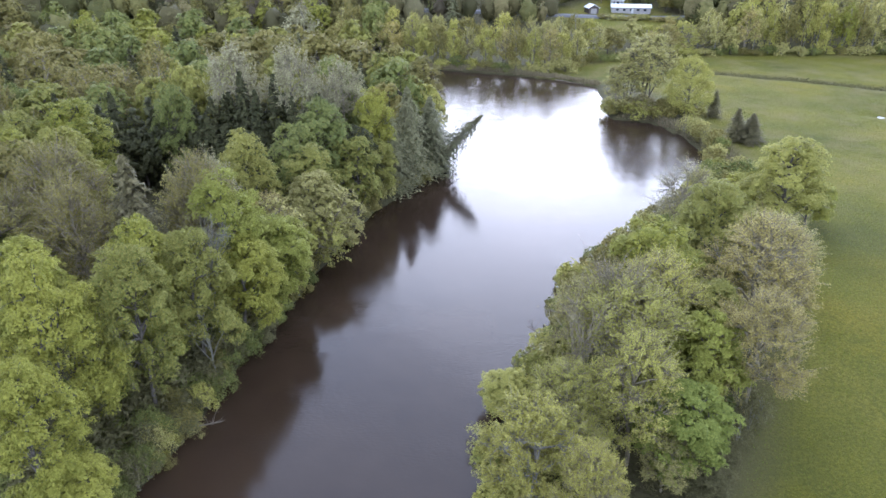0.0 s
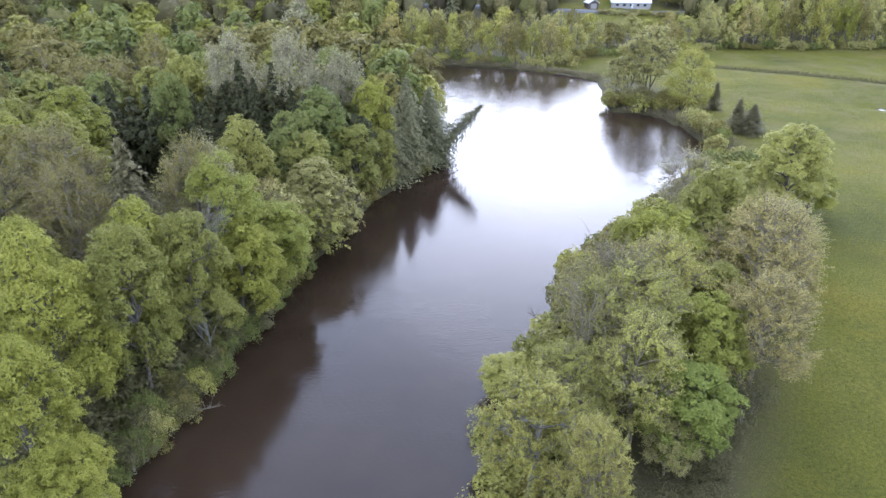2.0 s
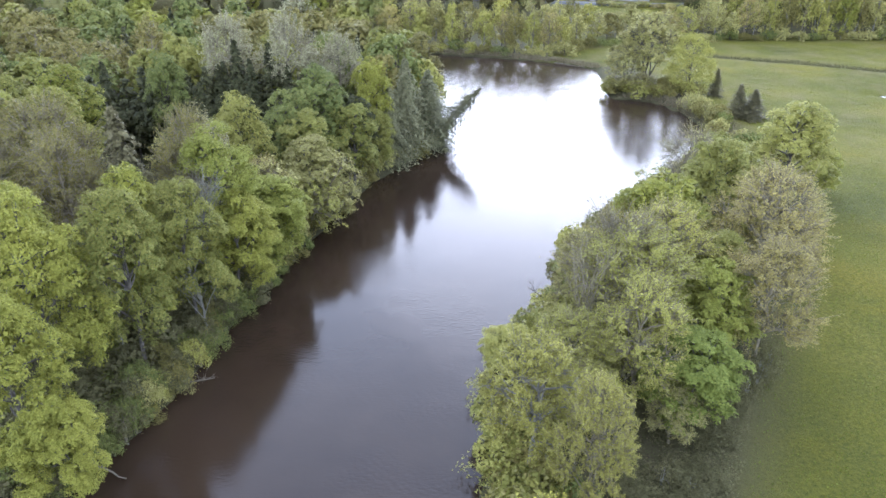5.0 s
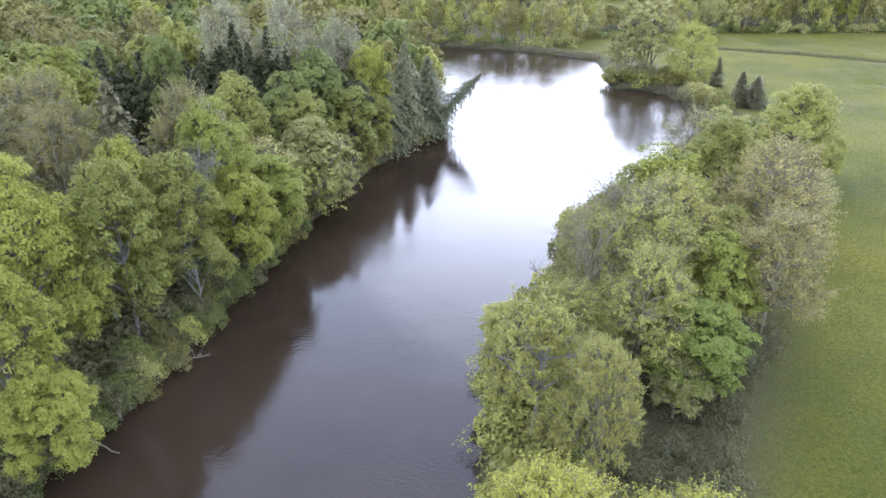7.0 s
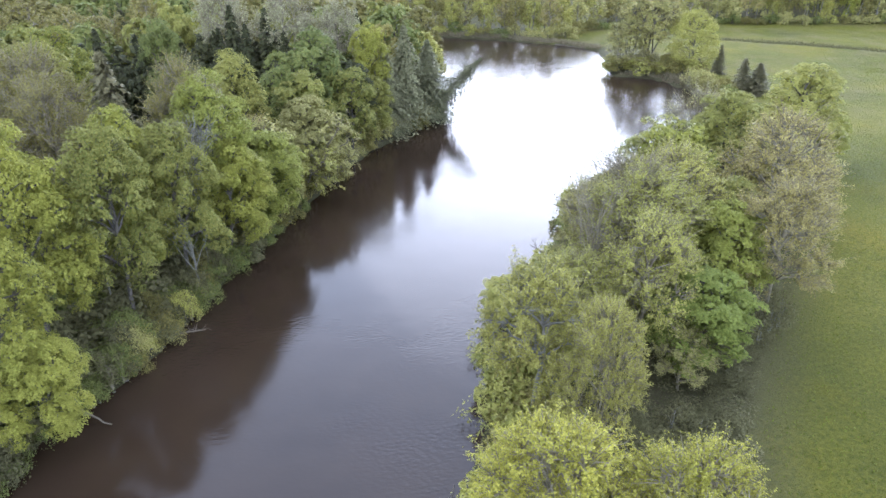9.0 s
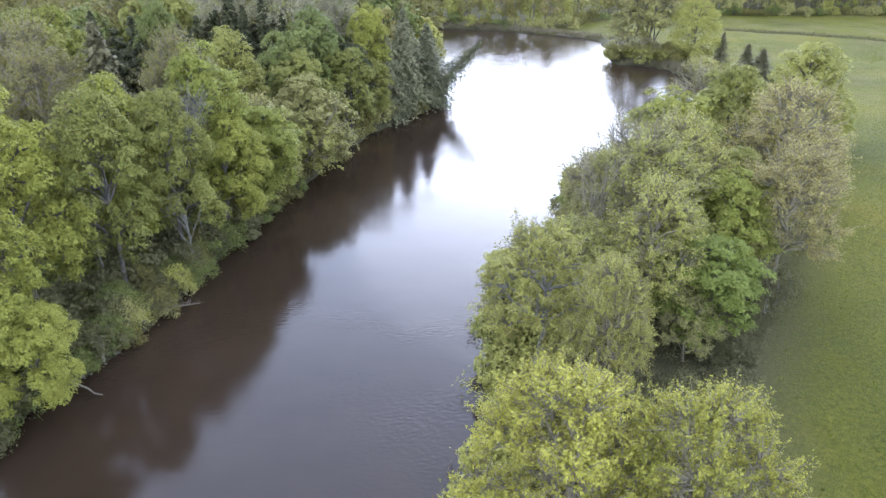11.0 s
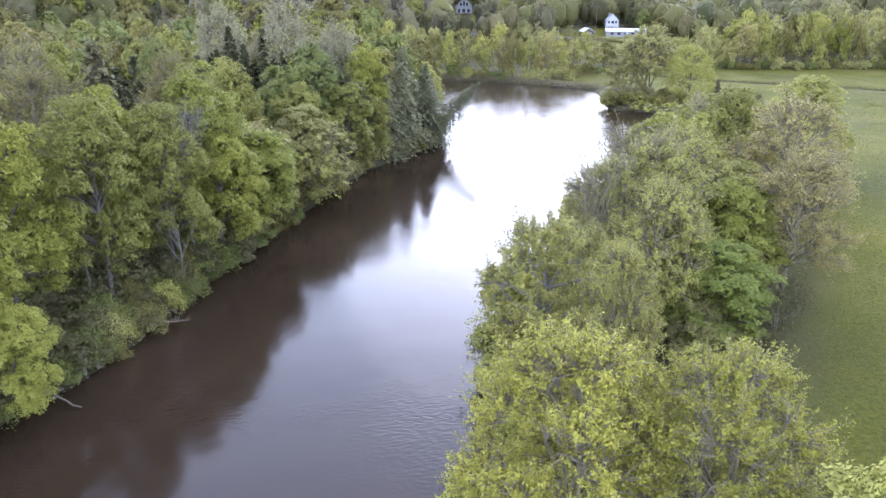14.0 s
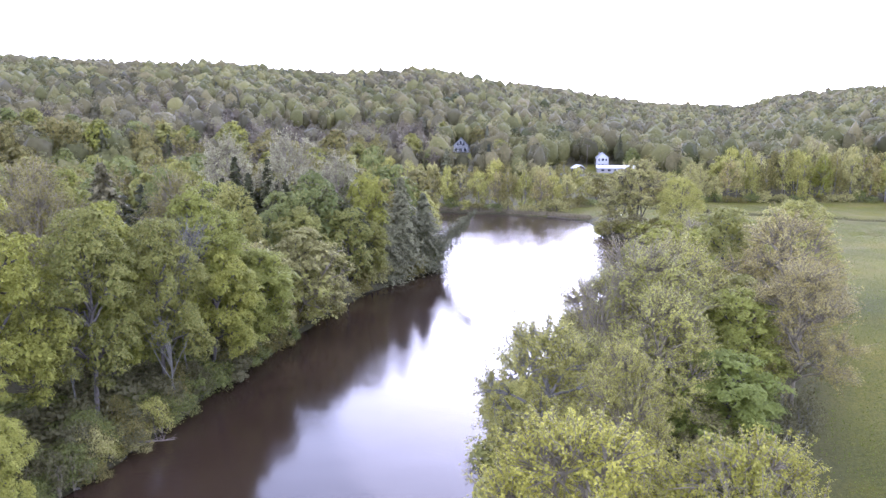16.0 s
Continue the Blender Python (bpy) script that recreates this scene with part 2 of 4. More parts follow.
def river_distance(x, y):
    """Metres from the water's edge, positive on land."""
    x, y = np.asarray(x, float), np.asarray(y, float)
    best, inside = np.full(x.shape, 1e9), np.zeros(x.shape, bool)
    for (ax, ay), (bx, by) in zip(RIVER, RIVER[1:] + RIVER[:1]):
        dx, dy = bx - ax, by - ay
        s = np.clip(((x - ax) * dx + (y - ay) * dy) / (dx * dx + dy * dy), 0, 1)
        best = np.minimum(best, np.hypot(x - ax - s * dx, y - ay - s * dy))
        if ay != by:
            inside ^= ((ay > y) != (by > y)) & (x < ax + (y - ay) * dx / (by - ay))
    return np.where(inside, -best, best)


def smooth(t):
    t = np.clip(t, 0, 1)
    return t * t * (3 - 2 * t)


def hill(x, y):
    d, az = np.hypot(x, y), np.degrees(np.arctan2(x, np.maximum(y, 1e-3)))
    az = np.where(y <= 0, np.sign(x) * 60, az)
    el, crest, foot = np.interp(az, SKYLINE_AZ, SKYLINE_EL), np.interp(az, SKYLINE_AZ, CREST_D), np.interp(az, SKYLINE_AZ, FOOT_D)
    top = 28.2 + el * crest - 14.5
    s = np.clip((d - foot) / (crest - foot), 0, 1)
    lump = 1 + 0.10 * np.sin(x * 0.017 + 1.3) * np.sin(y * 0.0136) * (1 - s)
    bench = 5.0 * smooth((d - np.interp(az, [0, 12, 17, 24, 27, 30, 33, 60], [258, 262, 272, 289, 297, 306, 316, 400])) / 45)
    return bench + top * (0.82 * s + 0.18 * smooth(s)) * lump - np.clip(d - crest - 40, 0, 3000) * 0.02


def ground_height(x, y):
    x, y = np.asarray(x, float), np.asarray(y, float)
    d = river_distance(x, y) + 0.35 * np.sin(x * 0.9 + y * 0.5) * np.sin(y * 0.7 - x * 0.3)
    flat = 1.0 + 0.18 * np.sin(x * 0.11 + 0.7) * np.sin(y * 0.09) + 0.10 * np.sin(x * 0.31) * np.sin(y * 0.27 + 1)
    ditch = np.exp(-((np.interp(x, [75, 90, 112, 136, 200], [245, 234, 222, 208, 188]) - y) / 2.6) ** 2) * smooth((x - 70) / 12)
    pool = np.exp(-(((x - 117.5) / 6.0) ** 2 + ((y - 179 - 1.2 * np.sin(x * 0.9)) / 2.0) ** 2)) * (0.85 + 0.25 * np.sin(x * 0.8 + y * 0.5))
    land = flat + hill(x, y) - 0.55 * ditch - 1.8 * pool
    return np.where(d > 0, -0.15 + (land + 0.15) * smooth(d / 2.0), -0.15 - 1.3 * smooth(-d / 5))


def ground_at(x, y):
    return float(ground_height(np.array([x]), np.array([y]))[0])


def spaced(lo, hi, inner_lo, inner_hi, step):
    inner = list(np.arange(inner_lo, inner_hi + 1e-6, step))
    out, gap = [], step
    v = inner_hi
    while v < hi:
        gap = min(gap * 1.12, 45)
        v += gap
        out.append(v)
    low, gap, v = [], step, inner_lo
    while v > lo:
        gap = min(gap * 1.12, 45)
        v -= gap
        low.append(v)
    return np.array(low[::-1] + inner + out)


def quick_mesh(name, verts, quads, mats, slots=None):
    """A mesh from arrays of vertices and faces of three or four corners."""
    verts, quads = np.asarray(verts, np.float32).reshape(-1, 3), np.asarray(quads, np.int32)
    corners = quads.shape[-1]
    quads = quads.reshape(-1, corners)
    me = bpy.data.meshes.new(name)
    me.vertices.add(len(verts))
    me.vertices.foreach_set("co", verts.ravel())
    me.loops.add(quads.size)
    me.loops.foreach_set("vertex_index", quads.ravel())
    me.polygons.add(len(quads))
    me.polygons.foreach_set("loop_start", np.arange(0, quads.size, corners, dtype=np.int32))
    for mat in mats:
        me.materials.append(mat)
    if slots is not None:
        me.polygons.foreach_set("material_index", np.asarray(slots, np.int32))
    me.update(calc_edges=True)
    return me


gx, gy = spaced(-2400, 2400, -56, 138, 2.4), spaced(-800, 2800, 15, 268, 2.4)
X, Y = np.meshgrid(gx, gy)
Z = ground_height(X, Y)
index = np.arange(X.size).reshape(X.shape)
faces = np.stack([index[:-1, :-1], index[:-1, 1:], index[1:, 1:], index[1:, :-1]], -1)
me = quick_mesh("ground", np.stack([X, Y, Z], -1), faces, [GROUND])
me.polygons.foreach_set("use_smooth", np.ones(len(me.polygons), bool))
D = river_distance(X, Y)
# litter colour carried past the trees onto the grass, in place of their shade
right_edge = np.interp(Y, [0, 25, 34, 40, 47.5, 56.2, 75, 93.8, 112.5, 125, 140, 162.5, 187.5, 212.5, 231.2, 268.8], [16.5, 19.0, 23.5, 25.5, 29.5, 34.5, 45.0, 52.5, 58.8, 62.5, 66.2, 66.2, 68.8, 58.8, 57.5, 57.5])
meadow = np.clip((X - right_edge + 3.5) / 7.5, 0, 1) * ((Y < 268) & (Y > -250))
shore = (Y > 215) & (Y < 268) & (X > 31)
shade = 1 - np.maximum(meadow, shore)
for cx, cy, rx, ry in CLEARINGS:
    shade = np.minimum(shade, np.clip((((X - cx) / rx) ** 2 + ((Y - cy) / ry) ** 2 - 0.7) * 2, 0, 1))
for name, values in (("woods", shade), ("mud", np.maximum(np.clip(1 - (D - 0.4) / 0.9, 0, 1), 0.95 * np.exp(-((np.interp(X, [75, 90, 112, 136, 200], [245, 234, 222, 208, 188]) - Y) / 2.4) ** 2) * (X > 74))), ("rough_grass", np.clip((Y - 100) / 50, 0.05, 1))):
    me.attributes.new(name, "FLOAT", "POINT").data.foreach_set("value", values.astype(np.float32).ravel())
ground = tagged(new("ground", me), "green meadow and wooded river valley rising to hills", "ground", kind="structure")

wx, wy = np.linspace(-180, 140, 30), np.linspace(-210, 268, 40)
X, Y = np.meshgrid(wx, wy)
index = np.arange(X.size).reshape(X.shape)
faces = np.stack([index[:-1, :-1], index[:-1, 1:], index[1:, 1:], index[1:, :-1]], -1)
river = tagged(new("water", quick_mesh("river", np.stack([X, Y, 0 * X], -1), faces, [WATER])), "calm brown river water mirroring sky and trees", "river", kind="structure")


# ---- trees: shapes made once, then planted ----
rng = np.random.default_rng(7)


class Wood:
    """Gathers tapered branches as four-sided tubes."""

    def __init__(self):
        self.v, self.f, self.n = [], [], 0

    def tube(self, pts, radii, sides=5):
        pts = np.asarray(pts, float)
        k = len(pts)
        along = np.gradient(pts, axis=0)
        along /= np.linalg.norm(along, axis=1, keepdims=True) + 1e-9
        ref = np.where(np.abs(along[:, 2:3]) > 0.8, [[1.0, 0, 0]], [[0, 0, 1.0]])
        u = np.cross(along, ref)
        u /= np.linalg.norm(u, axis=1, keepdims=True) + 1e-9
        w = np.cross(along, u)
        a = np.arange(sides) * 2 * np.pi / sides
        ring = pts[:, None] + np.asarray(radii, float)[:, None, None] * (np.cos(a)[None, :, None] * u[:, None] + np.sin(a)[None, :, None] * w[:, None])
        base = self.n + np.arange(k * sides).reshape(k, sides)
        nxt = np.roll(base, -1, 1)
        self.v.append(ring.reshape(-1, 3))
        self.f.append(np.stack([base[:-1], nxt[:-1], nxt[1:], base[1:]], -1).reshape(-1, 4))
        self.n += k * sides

    def limb(self, a, b, r0, r1, bend=0.12, steps=5, sides=5):
        a, b = np.asarray(a, float), np.asarray(b, float)
        t = np.linspace(0, 1, steps)[:, None]
        size = np.linalg.norm(b - a)
        sag = rng.normal(0, bend * size, 3) * np.array([1, 1, 0.4]) + np.array([0, 0, 0.12 * size])
        pts = a + (b - a) * t + np.sin(np.pi * t) * sag + rng.normal(0, 0.015 * size, (steps, 3)) * (t > 0)
        self.tube(pts, r0 + (r1 - r0) * t[:, 0] ** 0.8, sides)
        return pts

    def mesh(self, name, mat):
        return quick_mesh(name, np.concatenate(self.v), np.concatenate(self.f), [mat])


def leaf_clusters(pos, normal, size, long=1.5):
    """Small leaf clusters, three corners each, about the given normals."""
    n = len(pos)
    normal = normal / (np.linalg.norm(normal, axis=1, keepdims=True) + 1e-9)
    spin = rng.normal(size=(n, 3))
    u = np.cross(normal, spin)
    u /= np.linalg.norm(u, axis=1, keepdims=True) + 1e-9
    w = np.cross(normal, u)
    s = np.asarray(size).reshape(-1, 1) * rng.uniform(0.65, 1.35, (n, 1))
    a = pos + u * s * 0.55 - w * s * long * 0.4
    b = pos - u * s * 0.55 - w * s * long * 0.3
    c = pos + w * s * long * 0.7 - normal * s * 0.15
    return np.stack([a, b, c], 1)


def leaves_mesh(name, clusters, mat):
    return quick_mesh(name, clusters.reshape(-1, 3), np.arange(len(clusters) * 3).reshape(-1, 3), [mat])


def unit(n):
    v = rng.normal(size=(n, 3))
    return v / np.linalg.norm(v, axis=1, keepdims=True)


def broadleaf(height, radius, base, clumps, leaves, size, flat=0.65, airy=0.0, stems=1, twigs=0, point=0.9, clump_r=0.30, arms=9, dome=False, inner=0):
    """Trunk and crown of a broad-leaved tree. base: where the crown starts; airy: share of loose leaves between the clumps."""
    wood = Wood()
    crown = height - base
    s = rng.uniform(0.02, 1.0, clumps) ** 0.85
    prof = np.sin(np.pi * np.clip(0.16 + 0.80 * s ** point, 0, 1)) ** 0.75
    ang = rng.uniform(0, 2 * np.pi, clumps) + np.arange(clumps) * 2.4
    reach = radius * prof * rng.uniform(0.38, 1.06, clumps) * (1 + 0.16 * np.sin(ang * 2 + 1.0) + 0.1 * np.sin(ang * 3))
    centre = np.stack([reach * np.cos(ang), reach * np.sin(ang), base + crown * (0.04 + 0.86 * s)], 1)
    if dome:  # a rounded, closed crown
        s = rng.uniform(0.0, 1.0, clumps) ** 0.8
        prof = np.sqrt(np.clip(1 - ((s - 0.36) / 0.66) ** 2, 0, 1))
        bulge = 1 + 0.13 * np.sin(3 * ang + rng.uniform(0, 6)) + 0.10 * np.sin(2 * ang + 7 * s + rng.uniform(0, 6))
        reach = radius * prof * bulge * (1.0 - 0.4 * rng.uniform(0, 1, clumps) ** 1.6)
        centre = np.stack([reach * np.cos(ang), reach * np.sin(ang), base + crown * (0.06 + 0.88 * s) + rng.normal(0, 0.02 * crown, clumps)], 1)
    cr = radius * clump_r * rng.uniform(0.65, 1.25, clumps) * (0.6 + 0.5 * prof)
    share = cr ** 2
    pick = rng.choice(clumps, leaves, p=share / share.sum())
    d = unit(leaves)
    out = centre[pick] * [1, 1, 0]
    out /= np.linalg.norm(out, axis=1, keepdims=True) + 1e-6
    d = d + 0.35 * out + [0, 0, 0.35]
    d /= np.linalg.norm(d, axis=1, keepdims=True)
    pos = centre[pick] + d * (cr[pick] * rng.uniform(0.55, 1.08, leaves) ** 0.6)[:, None] * [1, 1, flat]
    if airy > 0:
        k = int(leaves * airy)
        pos[:k] += np.clip(rng.normal(0, 0.38, (k, 3)), -0.6, 0.6) * radius * clump_r
    quads = leaf_clusters(pos, d + [0, 0, 0.3] + 0.85 * unit(leaves), np.full(leaves, size))
    if inner:  # the shaded leaves deep in the crown
        deep = rng.integers(0, clumps, inner)
        core = (centre[deep] - [0, 0, base + 0.4 * crown]) * rng.uniform(0.45, 0.70, (inner, 1)) + [0, 0, base + 0.4 * crown]
        quads = np.concatenate([quads, leaf_clusters(core + rng.normal(0, 0.4, (inner, 3)), unit(inner) + 0.6 * (core - [0, 0, base]) / radius, np.full(inner, 1.9 * size))])
    for k in range(stems):
        lean = rng.normal(0, 0.10 if stems == 1 else 0.28, 2) * height * 0.5
        foot = rng.normal(0, 0.0 if stems == 1 else 0.5, 2)
        r = 0.017 * height / math.sqrt(stems) + 0.05
        top = np.array([foot[0] + lean[0] * 0.6, foot[1] + lean[1] * 0.6, base + crown * (0.72 if stems == 1 else rng.uniform(0.5, 0.85))])
        spine = wood.limb((foot[0], foot[1], -0.3), top, r, r * 0.22, 0.03, 8, 7)
        order = rng.permutation(clumps)[: max(3, (arms + twigs) // stems)]
        for j in order:
            z = max(base * 0.75, centre[j][2] - rng.uniform(0.18, 0.4) * crown)
            at = spine[min(6, max(1, int(np.searchsorted(spine[:, 2], z))))]
            branch = wood.limb(at, centre[j], r * 0.42, r * 0.08, 0.08, 5, 4)
            for _ in range(3 if twigs else 1):
                tip = centre[j] + unit(1)[0] * cr[j] * 1.2 + [0, 0, 0.3 * cr[j]]
                twig = wood.limb(branch[rng.integers(2, 4)], tip, r * 0.13, r * 0.03, 0.06, 4, 3)
                if twigs:
                    for _ in range(3):
                        wood.limb(twig[rng.integers(1, 3)], tip + unit(1)[0] * cr[j] * 0.9, r * 0.06, r * 0.02, 0.05, 3, 3)
    return wood, quads


def billow(height, radius, base, lobes, pads, leaves, size, tier=0.7, pad_r=0.17, lobe_r=0.5, inner=0, stems=1, twigs=0, ragged=0.0):
    """A crown of lobes, each covered with flat pads of leaves; with twigs, the leaves sit on thin fans of twigs."""
    wood = Wood()
    crown, up = height - base, np.array([0, 0, 1.0])
    # lobes spread evenly over a rounded crown, the last at its top
    rise = np.linspace(-0.62, 1.0, lobes) + rng.normal(0, 0.05, lobes)
    side = np.sqrt(np.clip(1 - rise ** 2, 0, 1)) * rng.uniform(0.88, 1.12, lobes)
    ang = np.arange(lobes) * 2.4 + rng.normal(0, 0.25, lobes)
    lr = radius * lobe_r * rng.uniform(0.82, 1.18, lobes)
    lh = lr * rng.uniform(0.75, 1.0, lobes)
    out = radius - lr * 0.95
    half = 0.5 * crown
    lobe_c = np.stack([out * side * np.cos(ang), out * side * np.sin(ang), base + half + (half - lh * 0.95) * rise], 1)
    axis = np.array([0, 0, base + 0.35 * crown])
    tries = pads * 6
    which = rng.choice(lobes, tries, p=lr ** 2 / (lr ** 2).sum())
    outward = lobe_c[which] - axis
    outward /= np.linalg.norm(outward, axis=1, keepdims=True) + 0.5
    d = unit(tries) + 0.55 * outward + 0.30 * up
    d /= np.linalg.norm(d, axis=1, keepdims=True)
    axes = np.stack([lr, lr, lh], 1)
    at = lobe_c[which] + d * axes[which] * rng.uniform(0.84, 1.10 + ragged, (tries, 1))
    gap = np.linalg.norm((at[:, None] - lobe_c[None]) / axes[None], axis=2)
    free = np.flatnonzero((gap > 0.80).all(1) & (at[:, 2] > base * 0.7))[:pads]
    at, d, which = at[free], d[free], which[free]
    pads = len(at)
    pn = 0.45 * d + tier * up + rng.normal(0, 0.14, (pads, 3))
    pn /= np.linalg.norm(pn, axis=1, keepdims=True)
    pu = np.cross(pn, unit(pads))
    pu /= np.linalg.norm(pu, axis=1, keepdims=True)
    pw = np.cross(pn, pu)
    pr = radius * pad_r * rng.uniform(0.6, 1.3, pads)
    for k in range(stems):
        foot = rng.normal(0, 0.0 if stems == 1 else 0.45, 2)
        r = 0.015 * height / math.sqrt(stems) + 0.05
        top = lobe_c[-1 - k % max(1, lobes // 2)] - [0, 0, 0.5 * lh[-1]]
        spine = wood.limb((foot[0], foot[1], -0.3), top, r, r * 0.3, 0.02, 8, 7)
        for j in range(k, lobes, stems):
            z = max(base * 0.7, lobe_c[j][2] - rng.uniform(0.15, 0.32) * crown)
            limb = wood.limb(spine[min(6, max(1, int(np.searchsorted(spine[:, 2], z))))], lobe_c[j], r * 0.5, r * 0.2, 0.06, 5, 5)
            for q in np.flatnonzero(which == j)[: 5 + 3 * (twigs > 0)]:
                wood.limb(limb[3], at[q], r * 0.2, r * 0.05, 0.06, 4, 3)
    if twigs:
        heads, tips = [], []
        for q in range(pads):
            root = lobe_c[which[q]] + (at[q] - lobe_c[which[q]]) * rng.uniform(0.25, 0.5)
            for _ in range(twigs):
                tip = at[q] + rng.normal(0, 0.75, 3) * pr[q] + up * 0.5 * pr[q]
                wood.tube(np.stack([root, 0.5 * (root + tip) + rng.normal(0, 0.08, 3), tip]), (0.035, 0.024, 0.010), 3)
                heads.append(root), tips.append(tip)
        heads, tips = np.array(heads), np.array(tips)
        q = rng.integers(0, len(tips), leaves)
        t = rng.uniform(0.35, 1.05, (leaves, 1)) ** 0.7
        pos = heads[q] + (tips[q] - heads[q]) * t + rng.normal(0, 0.20 * radius * pad_r, (leaves, 3))
        nor = 0.7 * up + 0.5 * d[q // twigs] + 0.7 * unit(leaves)
    else:
        q = rng.choice(pads, leaves, p=pr ** 2 / (pr ** 2).sum())
        phi, rho = rng.uniform(0, 2 * np.pi, leaves), np.sqrt(rng.uniform(0, 1, leaves))
        jag = 1 + 0.26 * np.sin(3 * phi + 5 * q) + 0.18 * np.sin(5 * phi + 3 * q)
        radial = pu[q] * np.cos(phi)[:, None] + pw[q] * np.sin(phi)[:, None]
        pos = at[q] + radial * (rho * jag * pr[q])[:, None] + pn[q] * ((0.30 * (1 - rho ** 2) - 0.1) * pr[q])[:, None]
        pos += rng.normal(0, 0.09, (leaves, 3)) * pr[q][:, None] - up * (0.30 * pr[q] * rho ** 2)[:, None]
        nor = pn[q] + 0.5 * radial * rho[:, None] + 0.42 * unit(leaves)
    cards = leaf_clusters(pos, nor, np.full(leaves, size))
    if inner:  # the leaves deep in each lobe
        j = rng.choice(lobes, inner, p=lr ** 2 / (lr ** 2).sum())
        u = unit(inner)
        cards = np.concatenate([cards, leaf_clusters(lobe_c[j] + u * axes[j] * rng.uniform(0.45, 0.78, (inner, 1)), u + 0.3 * unit(inner), np.full(inner, (1.5 if twigs else 1.7) * size))])
    return wood, cards


def conifer(height, radius, base, whorls, arms, cards, size, droop=0.25, ragged=0.15, round_top=False):
    wood = Wood()
    wood.limb((0, 0, -0.3), (rng.normal(0, 0.1), rng.normal(0, 0.1), height), 0.014 * height + 0.04, 0.02, 0.004, 7, 7)
    quads = []
    for k in range(whorls):
        s = (k + rng.uniform(-0.3, 0.3)) / whorls
        z = base + (height - base) * np.clip(s, 0, 1)
        for j in range(arms):
            a = rng.uniform(0, 2 * np.pi)
            r = radius * ((1 - np.clip(s, 0, 1) ** 1.9) if round_top else (1 - s) ** 0.8) * rng.uniform(1 - ragged * 2, 1 + ragged) + 0.12
            way = np.array([np.cos(a), np.sin(a), 0])
            n = max(3, int(cards * (0.35 + 0.65 * r / radius)))
            t = rng.uniform(0.12, 1.0, n)[:, None]
            spread = rng.normal(0, 0.13 * r + 0.05, (n, 1)) * (1.15 - t) + rng.normal(0, 0.06, (n, 1))
            pos = np.array([0, 0, z]) + way * r * t + np.cross(way, [0, 0, 1]) * spread + [0, 0, 1] * (-droop * r * t ** 1.6 + rng.normal(0, 0.07, (n, 1)))
            quads.append(leaf_clusters(pos, np.array([0, 0, 1.0]) + 0.35 * way + 0.55 * unit(n), np.full(n, size), 1.9))
            if j % 2 == 0:
                wood.limb((0, 0, z), np.array([0, 0, z]) + way * r * 0.8 - [0, 0, droop * r * 0.6], 0.03, 0.008, 0.02, 3, 3)
    return wood, np.concatenate(quads)


SHAPES = {}


def shape(name, made, bark):
    wood, quads = made
    SHAPES[name] = (wood.mesh(name + "_trunk", bark), leaves_mesh(name + "_crown", quads, LEAF["mid"]))


# each with height 15 m and radius 5 m unless it is a shrub (height 3, radius 2)
for k in "abc":
    shape("full_" + k, billow(15, 5, 1.6, 17, 220, 18500, 0.160, 1.3, 0.140, 0.40, 2600), BARK)
for k in "ab":
    shape("dense_" + k, billow(15, 5, 1.0, 15, 200, 10500, 0.215, 0.65, 0.140, 0.42, 1200), BARK)
    shape("budding_" + k, billow(15, 5, 1.6, 17, 280, 23000, 0.096, 0.5, 0.125, 0.42, 900, twigs=4), BARK_TWIG)
    shape("catkin_" + k, billow(15, 5, 6.0, 12, 140, 9000, 0.15, 0.4, 0.15, 0.40, 300, twigs=5, ragged=0.2), BARK_TWIG)
    shape("near_" + k, billow(15, 5, 2.6, 24, 600, 50000, 0.080, 0.7, 0.085, 0.33, 1000, stems=3, twigs=3, ragged=0.16), BARK_TWIG)
    shape("maple_" + k, billow(15, 5, 2.0, 19, 260, 27000, 0.128, 2.2, 0.140, 0.36, 3200, ragged=0.08), BARK)
shape("boughs_a", billow(15, 5, 0.8, 20, 300, 27000, 0.125, 2.0, 0.130, 0.34, 4600, ragged=0.25), BARK)
shape("slender_a", billow(15, 5, 3.0, 14, 230, 19000, 0.13, 0.5, 0.125, 0.38, 700, twigs=3), BARK_PALE)
shape("multi_a", billow(15, 5, 3.6, 17, 170, 11000, 0.19, 0.5, 0.14, 0.38, 150, stems=6, twigs=3), BARK)
shape("sparse_a", conifer(15, 5, 2.0, 44, 11, 22, 0.26, 0.55, 0.4, True), BARK)
shape("round_a", broadleaf(15, 5, 0.8, 170, 18000, 0.15, 0.9, airy=0.3, twigs=12, clump_r=0.19, dome=True, inner=500), BARK)
shape("bare_a", billow(15, 5, 3.0, 12, 110, 2600, 0.13, 0.4, 0.20, 0.40, 0, twigs=5, ragged=0.3), BARK_TWIG)
for k in "ab":
    shape("plain_" + k, billow(15, 5, 1.6, 10, 190, 3000, 0.34, 0.22, 0.135, 0.56, 800), BARK)
    shape("haze_" + k, billow(15, 5, 1.6, 12, 70, 2600, 0.28, 0.5, 0.17, 0.42, 220, twigs=3), BARK_TWIG)
    shape("far_full_" + k, billow(15, 5, 1.6, 9, 120, 1600, 0.44, 0.22, 0.165, 0.56, 420), BARK)
    shape("far_thin_" + k, broadleaf(15, 5, 1.4, 56, 1600, 0.42, 1.0, airy=0.5, arms=8, clump_r=0.24, point=0.8), BARK_PALE)
    shape("shrub_" + k, broadleaf(3, 2, 0.15, 28, 900, 0.22, 0.8, airy=0.3, stems=1, clump_r=0.34, arms=4), BARK)
